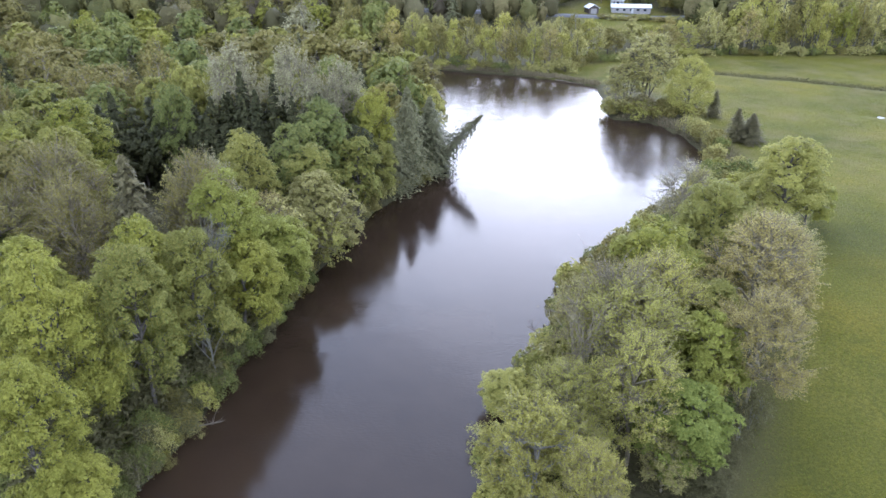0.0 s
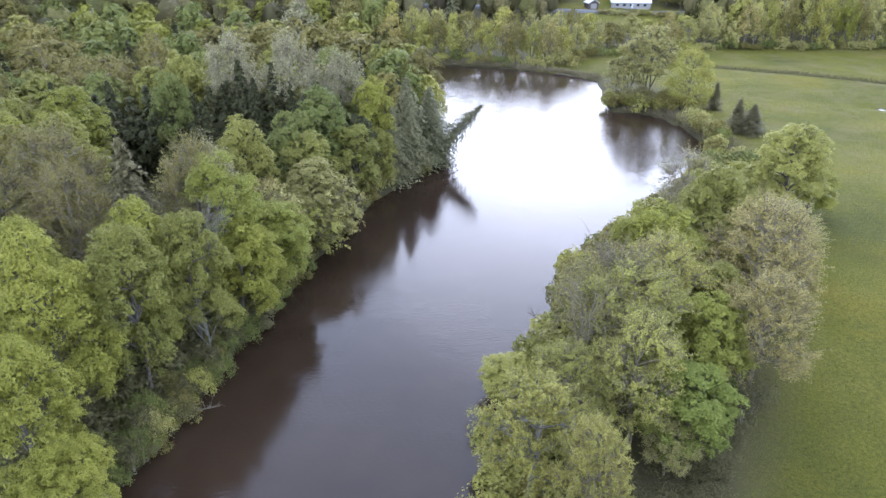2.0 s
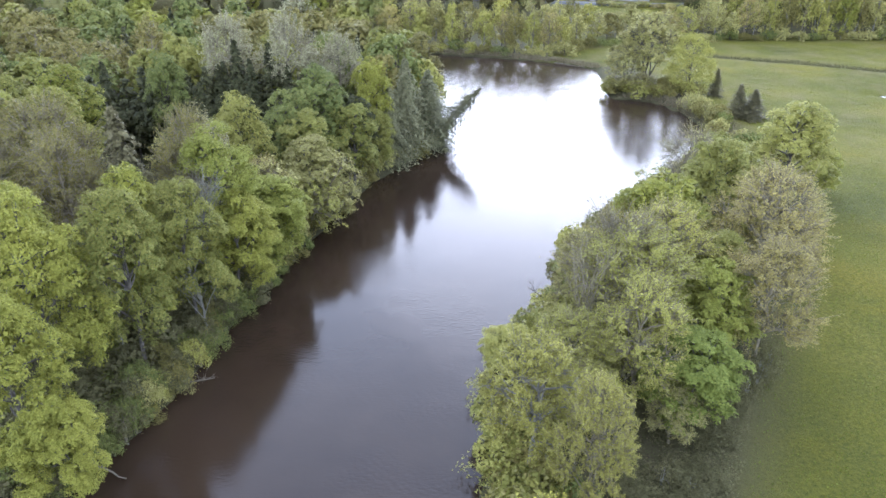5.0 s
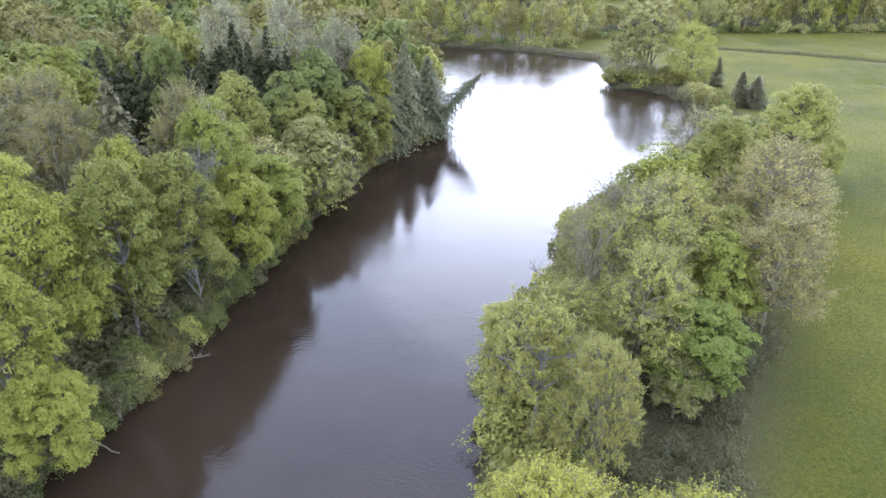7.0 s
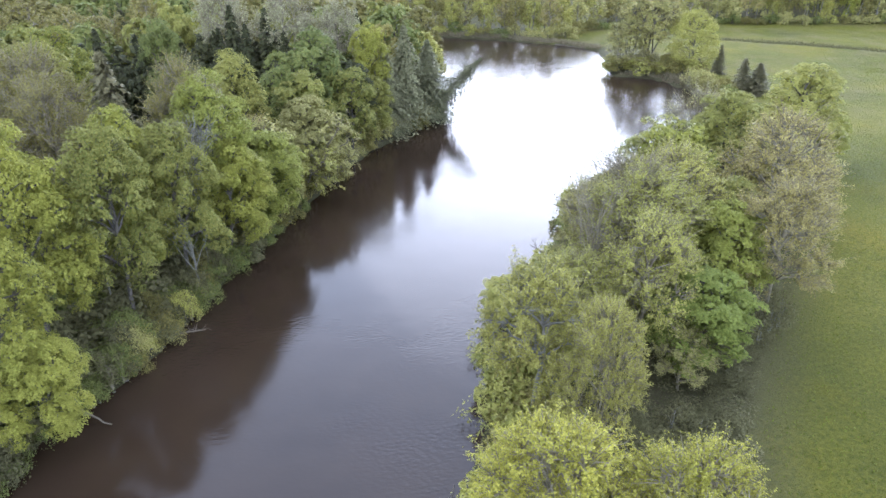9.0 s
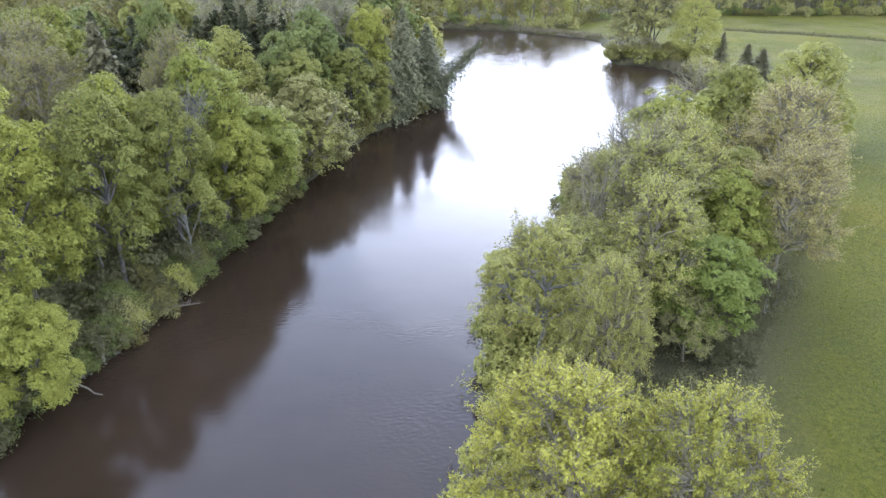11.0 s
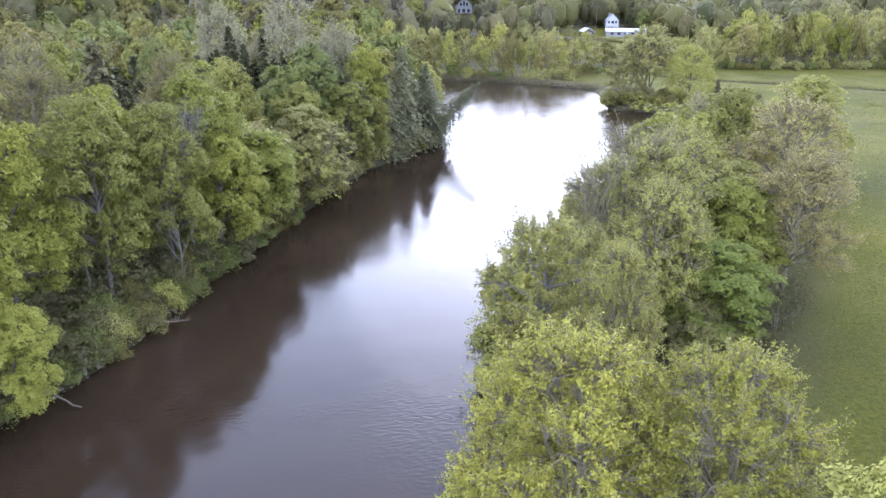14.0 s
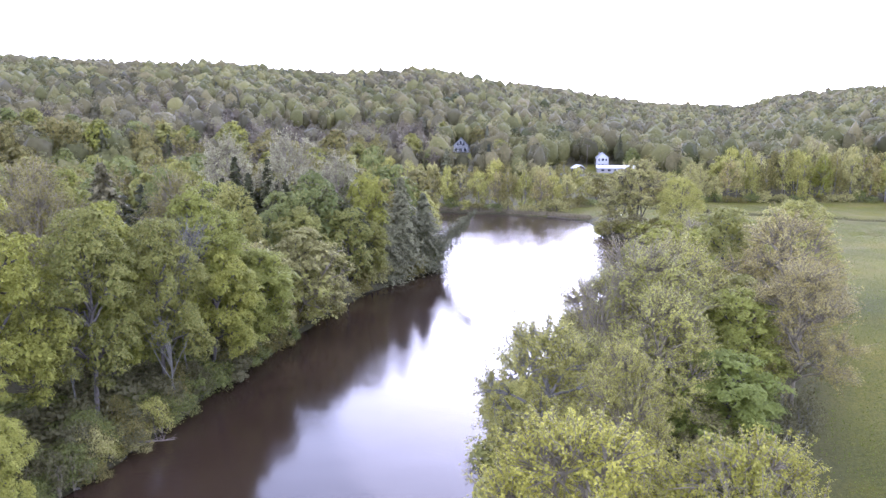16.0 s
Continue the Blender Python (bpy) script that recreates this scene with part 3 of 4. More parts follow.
shape("near_shrub", broadleaf(3, 2, 0.1, 44, 3000, 0.10, 0.85, airy=0.4, stems=3, clump_r=0.30, arms=8), BARK_TWIG)
shape("twiggy_shrub", broadleaf(3, 2, 0.2, 34, 900, 0.13, 0.9, airy=0.5, stems=3, clump_r=0.34, arms=8), BARK_PALE)
shape("spruce_a", conifer(15, 5, 0.6, 36, 9, 20, 0.34, 0.22), BARK)
shape("spruce_b", conifer(15, 5, 1.2, 24, 7, 11, 0.60, 0.25, 0.3, True), BARK)
shape("hemlock_a", conifer(15, 5, 0.6, 42, 13, 36, 0.22, 0.55, 0.26, True), BARK)
shape("hemlock_b", conifer(15, 5, 0.6, 42, 13, 36, 0.22, 0.48, 0.30, True), BARK)

TONE_WORDS = {"bright": "bright yellow-green spring leaves", "fresh": "fresh green spring leaves", "mid": "dense mid-green leaves", "lime": "bright lime-green young leaves", "shade_brush": "dull brown-green leaves and stems, shade put in their colour", "green": "soft deep-green young leaves", "sunny": "sunlit yellow-green opening leaves",
              "olive": "olive-green young leaves", "brown": "brownish opening buds and fine twigs", "grey": "sparse grey-green young leaves",
              "white": "pale whitish catkins on fine twigs", "willow": "pale green feathery leaves", "spruce": "dark green needles",
              "hemlock": "grey-green drooping needles", "rust": "dull brown-grey needles", "yellow": "pale yellow-green opening leaves"}
planted = []


def plant(kind, tone, x, y, height, radius, spin=None, label="", group="", lean=(0, 0), name=""):
    """One tree or shrub of its own, its foot on the ground."""
    shrub = "shrub" in kind
    full_h, full_r = (3, 2) if shrub else (15, 5)
    conic = kind.startswith(("spruce", "hemlock", "sparse")) or tone in ("spruce", "hemlock", "rust")
    called = name or ("shrub" if shrub else "conifer_tree" if conic else "deciduous_tree")
    root = new(called)
    root.empty_display_size = 0.5
    spin = rng.uniform(0, 360) if spin is None else spin
    root.matrix_world = pose(x, y, ground_at(x, y) - 0.1, lean[0], lean[1], 0) @ pose(0, 0, 0, 0, 0, spin) @ Matrix.Diagonal((radius / full_r, radius / full_r, height / full_h, 1))
    for part_name, me in zip(("trunk", "crown"), SHAPES[kind]):
        ob = new(part_name, me)
        ob.parent = root
        if part_name == "crown":
            ob.material_slots[0].link = "OBJECT"
            ob.material_slots[0].material = LEAF[tone]
    what = "shrub" if shrub else "conifer" if conic else "tree"
    tagged(root, label or ("bushy shrub with " if shrub else "tall conifer with " if conic else "broad-leaved tree with ") + TONE_WORDS[tone], what, group)
    planted.append((x, y, radius))
    return root

# wood on the inner bank of the bend
rng = np.random.default_rng(11)
BANK = "trees along the wooded bank"
for row in [
    ("maple_a", "bright", -35.6, 51, 22.2, 4.9), ("maple_b", "fresh", -31.0, 57, 20.4, 4.5), ("full_c", "bright", -32.1, 63.8, 20.5, 4.6),
    ("maple_b", "fresh", -27.2, 64.4, 18.8, 4.3), ("maple_a", "lime", -26.9, 75.8, 21.1, 5.4), ("full_a", "lime", -23.6, 81.4, 13.2, 4.6),
    ("full_c", "fresh", -30.2, 97, 20, 5), ("dense_b", "mid", -24.8, 108, 18, 4.8),
    ("dense_a", "fresh", -21.2, 103.5, 15.8, 5.2), ("dense_b", "fresh", -15.4, 111, 15.5, 4.8), ("full_a", "grey", -20.0, 97.4, 13.8, 4.8),
    ("haze_b", "grey", -23.8, 88.1, 12.5, 4.8), ("budding_a", "brown", -26.2, 92.5, 11.9, 4.5),
    ("hemlock_a", "hemlock", -7, 130.6, 18.8, 5.6), ("hemlock_b", "hemlock", -2.8, 135.2, 15.6, 5.4), ("hemlock_a", "hemlock", -10.2, 124.8, 16, 4.8),
    ("hemlock_b", "hemlock", -2.8, 141.9, 14.4, 5.2), ("full_b", "fresh", -11.8, 119, 12.2, 3.3), ("dense_a", "olive", -4.8, 163.8, 18.2, 6.2), ("plain_a", "willow", -3.8, 153.8, 13.8, 4.8),
    ("catkin_a", "white", -29, 129.1, 25.5, 5.4), ("catkin_b", "white", -40.6, 131, 25.2, 5.2), ("catkin_a", "white", -19.8, 132.5, 22, 4.8),
    ("full_b", "mid", -49.5, 121.5, 22.0, 4.4), ("full_a", "bright", -62.5, 110.5, 21.6, 6.6), ("full_c", "fresh", -70, 107.5, 20, 6.2),
    ("hemlock_b", "rust", -37.0, 74.0, 24.4, 6.2), ("budding_a", "olive", -43.0, 71.0, 21.6, 5.2), ("budding_a", "olive", -48.5, 79.6, 23.0, 6.8),
    ("budding_b", "olive", -53.8, 70.6, 22.8, 7.5), ("budding_b", "olive", -31.2, 79.4, 22, 5), ("full_b", "bright", -13, 124, 20.2, 4.2), ("dense_a", "mid", -21.5, 113.8, 20.5, 6),
    ("boughs_a", "bright", -33.6, 42.6, 17.6, 4.1), ("full_a", "bright", -42.5, 58.8, 20.8, 5.5), ("catkin_b", "white", -32, 87.5, 18.2, 4.2),
    ("spruce_a", "spruce", -37.6, 125.5, 23.0, 4.8), ("spruce_a", "spruce", -31.4, 125.0, 22.5, 4.6), ("haze_a", "grey", -40, 95, 14, 3.8),
    # dark needle tone on broad crowns: the gap's shade put in their colour
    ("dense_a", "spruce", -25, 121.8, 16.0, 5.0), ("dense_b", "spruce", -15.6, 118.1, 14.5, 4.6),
    ("dense_b", "olive", -60, 87.5, 21.9, 6.9), ("full_c", "fresh", -55, 92.5, 21.5, 5.8), ("full_b", "bright", -65, 95, 21.2, 6.2),
]:
    plant(*row, group=BANK)

def dead_tree(x, y, fork, top, spread, limbs, group=BANK, bark=None, thick=1.0):
    """A bare tree: one stem that forks into a fan of pale limbs and fine twigs."""
    root = tagged(new("dead_tree"), "leafless tree with a fan of %s limbs" % ("brown" if bark else "pale grey"), "tree", group)
    root.matrix_world = pose(x, y, ground_at(x, y) - 0.1)
    stem = Wood()
    spine = stem.limb((0, 0, -0.3), (0.5, -0.3, fork + 0.35 * (top - fork)), 0.12, 0.05, 0.03, 9, 7)
    trunk = new("trunk", stem.mesh("dead_trunk", bark or BARK_DEAD))
    trunk.parent = root
    for k in range(limbs):
        wood = Wood()
        a, lift = rng.uniform(0, 2 * np.pi), rng.uniform(0.55, 1.0)
        head = spine[int(rng.integers(4, 9))]
        tip = head + np.array([math.cos(a) * spread * rng.uniform(0.35, 1), math.sin(a) * spread * rng.uniform(0.35, 1), (top - head[2]) * lift])
        arm = wood.limb(head, tip, 0.065 * thick, 0.025 * thick, 0.06, 6, 5)
        for _ in range(4):
            j = int(rng.integers(1, 5))
            twig = wood.limb(arm[j], arm[j] + (tip - arm[j]) * rng.uniform(0.4, 0.8) + unit(1)[0] * spread * 0.28 + [0, 0, 0.3], 0.030, 0.014, 0.06, 4, 3)
            wood.limb(twig[2], twig[3] + unit(1)[0] * spread * 0.16, 0.018, 0.010, 0.05, 3, 3)
        branch = new("branch", wood.mesh("dead_branch", bark or BARK_DEAD))
        branch.parent = root


dead_tree(-26.8, 68.0, 10.5, 19.8, 3.4, 18, thick=0.8)
dead_tree(-26.7, 63.2, 3.0, 10.8, 3.4, 12)
dead_tree(-33.4, 58.4, 5.0, 11.5, 3.2, 9)
dead_tree(-21.0, 94.2, 2.5, 9.0, 3.2, 10)

# trees that lean out over the water
for kind, tone, x, y, h, r, tilt in (("boughs_a", "bright", -33.4, 41.4, 9.4, 3.5, 28), ("full_a", "lime", -23.4, 80.6, 13.8, 4.8, 11), ("full_b", "bright", -25.6, 72.6, 15.2, 4.4, 9), ("haze_a", "grey", -19.8, 95.6, 11.8, 4.8, 26), ("haze_b", "willow", -20.4, 92.6, 8.5, 4.2, 24)):
    plant(kind, tone, x, y, h, r, group=BANK, lean=(0, tilt))

# understorey added at the back of the hollow, dark tone standing in for shade
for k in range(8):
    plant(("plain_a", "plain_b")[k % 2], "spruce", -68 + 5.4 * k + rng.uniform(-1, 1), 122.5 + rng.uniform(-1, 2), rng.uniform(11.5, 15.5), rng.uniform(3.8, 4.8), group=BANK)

for k in range(15):  # a close dark row behind the hollow, conifers added in place of shade
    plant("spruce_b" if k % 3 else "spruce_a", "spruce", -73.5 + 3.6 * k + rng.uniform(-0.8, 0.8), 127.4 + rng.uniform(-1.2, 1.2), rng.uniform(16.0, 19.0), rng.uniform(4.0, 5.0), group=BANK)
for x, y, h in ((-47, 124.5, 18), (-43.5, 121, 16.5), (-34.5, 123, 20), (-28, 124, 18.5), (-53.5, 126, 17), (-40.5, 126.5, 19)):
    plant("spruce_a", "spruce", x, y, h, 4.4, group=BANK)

# the strip of trees between river and meadow
STRIP = "trees between river and meadow"
for row in [
    ("full_c", "willow", 56.6, 104.0, 16.6, 6.4), ("dense_b", "bright", 63.5, 107.5, 8.5, 4.2), ("budding_b", "grey", 46.8, 85.0, 11.5, 5.8), ("dense_b", "fresh", 40.6, 93.1, 12.5, 5.6),
    ("dense_a", "bright", 52.5, 113.0, 7.5, 4.4), ("full_a", "fresh", 35.7, 80.8, 18.6, 5.6), ("full_b", "bright", 24.4, 69.0, 18.2, 5.7), ("budding_b", "yellow", 23.2, 62.5, 17.1, 5.2),
    ("budding_a", "brown", 36.2, 68.2, 18.6, 6.8), ("budding_b", "willow", 18.8, 56.8, 16.8, 6.2), ("budding_a", "grey", 15.6, 65.5, 12.6, 3.8), ("full_c", "lime", 26.6, 56.4, 13.6, 4.2),
    ("full_a", "green", 22.6, 48.8, 10.6, 4.6), ("budding_b", "brown", 32.0, 56.5, 15.5, 5.3), ("slender_a", "yellow", 7.2, 42.0, 15.0, 4.2), ("near_a", "yellow", 10.9, 36.4, 15.0, 3.1),
    ("dense_a", "willow", 7.1, 59.5, 5.5, 3.1), ("budding_b", "willow", 11.9, 51.2, 11.4, 4.4), ("near_a", "sunny", 5.6, 23.2, 16.0, 4.9, 150), ("near_b", "sunny", 11.6, 21.6, 16.0, 4.5),
    ("full_c", "willow", 13.6, 14.6, 16.2, 3.3), ("bare_a", "olive", 17.6, 59.2, 17.2, 5.6), ("dense_b", "olive", 28.8, 76.2, 11.2, 5.1), ("full_a", "fresh", 29.0, 63.1, 13.8, 4.6),
    ("bare_a", "grey", 37.6, 97.0, 14.8, 4.8), ("dense_a", "olive", 30.5, 70.0, 12.0, 4.2), ("budding_a", "olive", 41.5, 77.5, 12.5, 4.6),
    ("budding_a", "willow", 18.2, 50.2, 15.0, 4.6), ("budding_b", "willow", 11.8, 47.0, 9.0, 3.4), ("budding_a", "grey", 20.6, 46.6, 6.5, 2.6),
]:
    plant(*row, group=STRIP)

dead_tree(13.6, 54.6, 8.0, 16.9, 3.0, 12, STRIP, BARK_TWIG, 0.6)
dead_tree(16.4, 60.5, 9.0, 18.0, 3.4, 12, STRIP, BARK_TWIG, 0.6)
dead_tree(35.0, 95.0, 6.0, 14.5, 4.2, 9, STRIP, BARK_TWIG, 0.6)

# the point across the bend and the spruces in the meadow
POINT = "trees on the point"
plant("multi_a", "grey", 56.0, 186.0, 19.4, 8.4, group=POINT)
plant("round_a", "willow", 64.3, 177.0, 16.4, 5.5, group=POINT)
plant("multi_a", "grey", 50.5, 186.0, 12.0, 6.0, group=POINT)
plant("haze_a", "grey", 47.0, 181.5, 6.5, 4.0, group=POINT)
plant("budding_a", "olive", 53.0, 178.0, 5.5, 4.4, group=POINT)
plant("dense_a", "olive", 60.0, 177.5, 5.0, 3.6, group=POINT)
for k in range(14):
    plant(str(rng.choice(["shrub_a", "shrub_b"])), str(rng.choice(["grey", "olive", "willow"])), 46.0 + k * 1.5, 176.8 + rng.uniform(-1.5, 3.5) + (k < 4) * 4, rng.uniform(2.5, 5.0), rng.uniform(2.2, 3.6), group="shrubs on the point")
MEADOW_SPRUCES = "spruces in the meadow"
# dark spruces in a paler tone: distance haze put into their colour
plant("spruce_a", "rust", 71.8, 176.0, 7.4, 2.6, group=MEADOW_SPRUCES)
plant("spruce_a", "rust", 69.6, 155.8, 7.8, 3.6, group=MEADOW_SPRUCES)
plant("spruce_a", "rust", 72.4, 154.0, 7.0, 4.4, group=MEADOW_SPRUCES)

# a conifer that has tipped out over the water
plant("sparse_a", "hemlock", -3.2, 136.0, 16.5, 3.7, lean=(0, 44), label="leaning conifer with feathery brownish needles over the water", group="trees along the wooded bank")

# woods behind, filled in
def visible_wood(x, y):
    return x > -0.74 * y - 10


def clear_of(x, y, gap):
    return all((x - px) ** 2 + (y - py) ** 2 > (gap + 0.45 * pr) ** 2 for px, py, pr in planted)


tries = np.stack([rng.uniform(-190, 5, 6000), rng.uniform(45, 300, 6000)], 1)
dist = river_distance(tries[:, 0], tries[:, 1])
for (x, y), d in zip(tries, dist):
    if d < 3.0 or not visible_wood(x, y) or x > -0.02 * y or (y > 232 and x > -25):
        continue
    far = y > 148
    if (-72 < x < -27 and 99 < y < 129) or (-56 < x < -28 and 84 < y <= 99):  # an open, shady hollow in the wood
        continue
    if y < 95 and x > -46:
        continue
    if not clear_of(x, y, 4.5 if not far else 6.6):
        continue
    tone = str(rng.choice(["bright", "fresh", "mid", "olive", "brown", "grey", "white", "spruce", "hemlock"], p=[0.08, 0.13, 0.28, 0.24, 0.15, 0.01, 0.01, 0.06, 0.04]))
    h = rng.uniform(15, 20.5) + (2.5 if 129 < y < 150 else 0)
    r = rng.uniform(4.3, 6.5) if not far else rng.uniform(5.0, 7.6)
    if tone in ("spruce", "hemlock"):
        kind, r = "spruce_b", 3.5
    elif tone in ("brown", "grey", "white"):
        kind = str(rng.choice(["far_thin_a", "far_thin_b"] if y > 172 else ["haze_a", "haze_b"]))
    else:
        kind = str(rng.choice(["far_full_a", "far_full_b"] if y > 172 else ["plain_a", "plain_b"]))
    tone = "olive" if tone == "brown" else tone
    if y < 95:
        kind = {"haze_a": "budding_a", "haze_b": "budding_b", "plain_a": "dense_a", "plain_b": "dense_b"}.get(kind, kind)
    plant(kind, tone, x, y, h, r, group="trees of the river wood")

# the far shore and the row behind the meadow
for k in range(46):
    x = -38 + k * 5.3 + rng.uniform(-1.6, 1.6)
    for back in range(2):
        y = (np.interp(x, [-50, 4, 22, 38, 48, 75, 119, 200], [262, 244, 238, 233, 246, 262, 266, 264])) + back * 8 + rng.uniform(-1.5, 2.0)
        if 53 < x < 75 and back == 0:
            continue
        tone = str(rng.choice(["bright", "yellow", "olive", "brown", "grey", "willow"], p=[0.06, 0.07, 0.25, 0.08, 0.32, 0.22]))
        kind = str(rng.choice(["far_thin_a", "far_thin_b", "haze_a", "far_full_a"], p=[0.36, 0.36, 0.18, 0.1]))
        plant(kind, tone, x, y, (rng.uniform(8, 11.5) if 56 < x < 100 or 105 < x < 115 else rng.uniform(16.0, 20.5) + 1.5 * back if x > 118 else rng.uniform(12.5, 16.5) + 2.5 * back), rng.uniform(3.2, 5.0), group="trees behind the meadow")

for k in range(34):
    x = 0 + k * 5.2 + rng.uniform(-1.2, 1.2)
    y = float(np.interp(x, [-50, 4, 22, 38, 48, 75, 119, 200], [258, 241, 235, 229, 243, 259, 263, 261])) + rng.uniform(-1.0, 2.0)
    plant(str(rng.choice(["shrub_a", "shrub_b"])), str(rng.choice(["olive", "grey", "willow", "mid"])), x, y, rng.uniform(2.5, 5.0), rng.uniform(2.2, 3.6), group="shrubs behind the meadow")

# shrubs along the banks
for side in (0, 1):
    line = RIVER[2:14] if side == 0 else RIVER[30:45]
    for (ax, ay), (bx, by) in zip(line, line[1:]):
        n = max(1, int(math.hypot(bx - ax, by - ay) / 2.2))
        for k in range(n):
            t = (k + rng.uniform(0, 1)) / n
            off = rng.uniform(0.3, 2.8)
            nx, ny = (by - ay), -(bx - ax)
            ln = math.hypot(nx, ny)
            x, y = ax + (bx - ax) * t - nx / ln * off, ay + (by - ay) * t - ny / ln * off
            if river_distance(np.array([x]), np.array([y]))[0] < 0.2 or y < 10 or (side == 0 and 42.0 < y < 46.4):
                continue
            kind = str(rng.choice(["shrub_a", "shrub_b", "twiggy_shrub"]))
            tone = str(rng.choice(["olive", "grey", "mid", "willow", "brown"], p=[0.35, 0.25, 0.15, 0.15, 0.1]))
            if side == 0 and y < 64:
                kind = "near_shrub"
            # dark tones under the bank trees, their shade put in the leaf colour
            if side == 0 and y < 80:
                tone = "shade_brush" if k % 3 else "mid"
            if side == 1 and y < 66:
                tone = "willow" if k % 3 else "fresh"
            plant(kind, tone, x, y, rng.uniform(2.0, 5.0), rng.uniform(1.7, 2.8), group="shrubs along the river")

# thick brush on the near part of the wooded bank
for k in range(46):
    y = 36 + k * 1.15 + rng.uniform(-0.5, 0.5)
    edge = float(np.interp(y, [39, 47.5, 52.5, 59.4, 70.6, 82.5, 93.1], [-32.9, -29.5, -27.9, -26.6, -24.6, -21.5, -19.0]))
    # low on the bank the darker tones stand in for shade
    tone = str(rng.choice(["shade_brush", "shade_brush", "mid", "olive"])) if y < 52 or y > 62 else str(rng.choice(["grey", "willow", "olive"]))
    if 42.4 < y < 46.0:  # a gap where the log lies
        continue
    plant("near_shrub" if y < 72 else "shrub_a", tone, edge - rng.uniform(0.1, 2.8), y, rng.uniform(1.4, 4.2), rng.uniform(1.3, 2.5), group="shrubs along the river")

# low undergrowth in the shade of the trees, nobody could count it
def joined_shrubs(label, tone, rows):
    verts = []
    for kind, x, y, h, r in rows:
        me = SHAPES[kind][1]
        co = np.empty(len(me.vertices) * 3, np.float32)
        me.vertices.foreach_get("co", co)
        a, co = rng.uniform(0, 2 * np.pi), co.reshape(-1, 3) * [r / 2, r / 2, h / 3]
        turn = np.array([[math.cos(a), math.sin(a), 0], [-math.sin(a), math.cos(a), 0], [0, 0, 1]])
        verts.append(co @ turn + [x, y, ground_at(x, y) - 0.1])
    tagged(new("undergrowth", leaves_mesh("undergrowth", np.concatenate(verts).reshape(-1, 3, 3), LEAF[tone])), label, "undergrowth", kind="stuff")


for tone, count in (("shade_brush", 70), ("mid", 30)):
    rows = []
    for _ in range(count):
        y = rng.uniform(36, 92)
        edge = float(np.interp(y, [36, 47.5, 52.5, 59.4, 70.6, 82.5, 93.1], [-33.2, -29.5, -27.9, -26.6, -24.6, -21.5, -19.0]))
        rows.append((str(rng.choice(["shrub_a", "shrub_b"])), edge - rng.uniform(3.0, 13.0), y, rng.uniform(1.8, 4.2), rng.uniform(2.0, 3.4)))
    joined_shrubs("low shrubs with " + TONE_WORDS[tone] + " beneath the wooded bank", tone, rows)
# brush at the meadow edge, thickened to stand in for the trees' shadow
rows = []
for _ in range(46):
    y = rng.uniform(30, 54)
    hi = float(np.interp(y, [30, 40, 47.5, 54], [19.5, 23.0, 26.5, 30.5]))
    rows.append((str(rng.choice(["near_shrub", "twiggy_shrub"])), hi - abs(rng.normal(0, 4.2)), y, rng.uniform(0.7, 1.9), rng.uniform(1.3, 2.5)))
joined_shrubs("low tangle with " + TONE_WORDS["shade_brush"] + " at the meadow edge", "shade_brush", rows)
for x, y, h in ((18.8, 41.5, 2.6), (20.4, 40.6, 2.2), (31.8, 54.8, 4.2), (33.2, 56.0, 4.6), (30.0, 53.4, 3.4)):
    plant("twiggy_shrub", "shade_brush", x, y, h, 1.5, group="shrubs at the meadow edge")
for tone in ("olive", "mid", "fresh", "grey"):
    rows = []
    while len(rows) < 21:
        y = rng.uniform(14, 135)
        lo = float(np.interp(y, [14, 30, 48, 58, 73, 96, 120, 136], [0.5, 1.8, 4.5, 6.5, 14, 26, 46, 58]))
        hi = float(np.interp(y, [0, 25, 47, 56, 75, 94, 112, 125, 140], [15, 17, 22, 28, 39, 51, 58, 62, 66]))
        x = rng.uniform(lo + 1.5, hi if y > 56 else lo + 7)
        if river_distance(np.array([x]), np.array([y]))[0] > 1.2:
            rows.append((str(rng.choice(["shrub_a", "shrub_b"])), x, y, rng.uniform(2.5, 5.0), rng.uniform(2.0, 3.4)))
    joined_shrubs("shrubs with " + TONE_WORDS[tone] + " between river and meadow", tone, rows)

ROAD_X, ROAD_Y = [-300, -65, -21, 22, 66, 128, 200, 320], [290, 310, 313.5, 313.5, 308, 312, 318, 330]

# ---- woods on the hills, nobody could count them ----
def ball_of(level):
    bm = bmesh.new()
    bmesh.ops.create_icosphere(bm, subdivisions=level, radius=1.0)
    v, f = np.array([p.co[:] for p in bm.verts]), np.array([[p.index for p in q.verts] for q in bm.faces])
    bm.free()
    return v, f


BALLS = ball_of(1), ball_of(2)


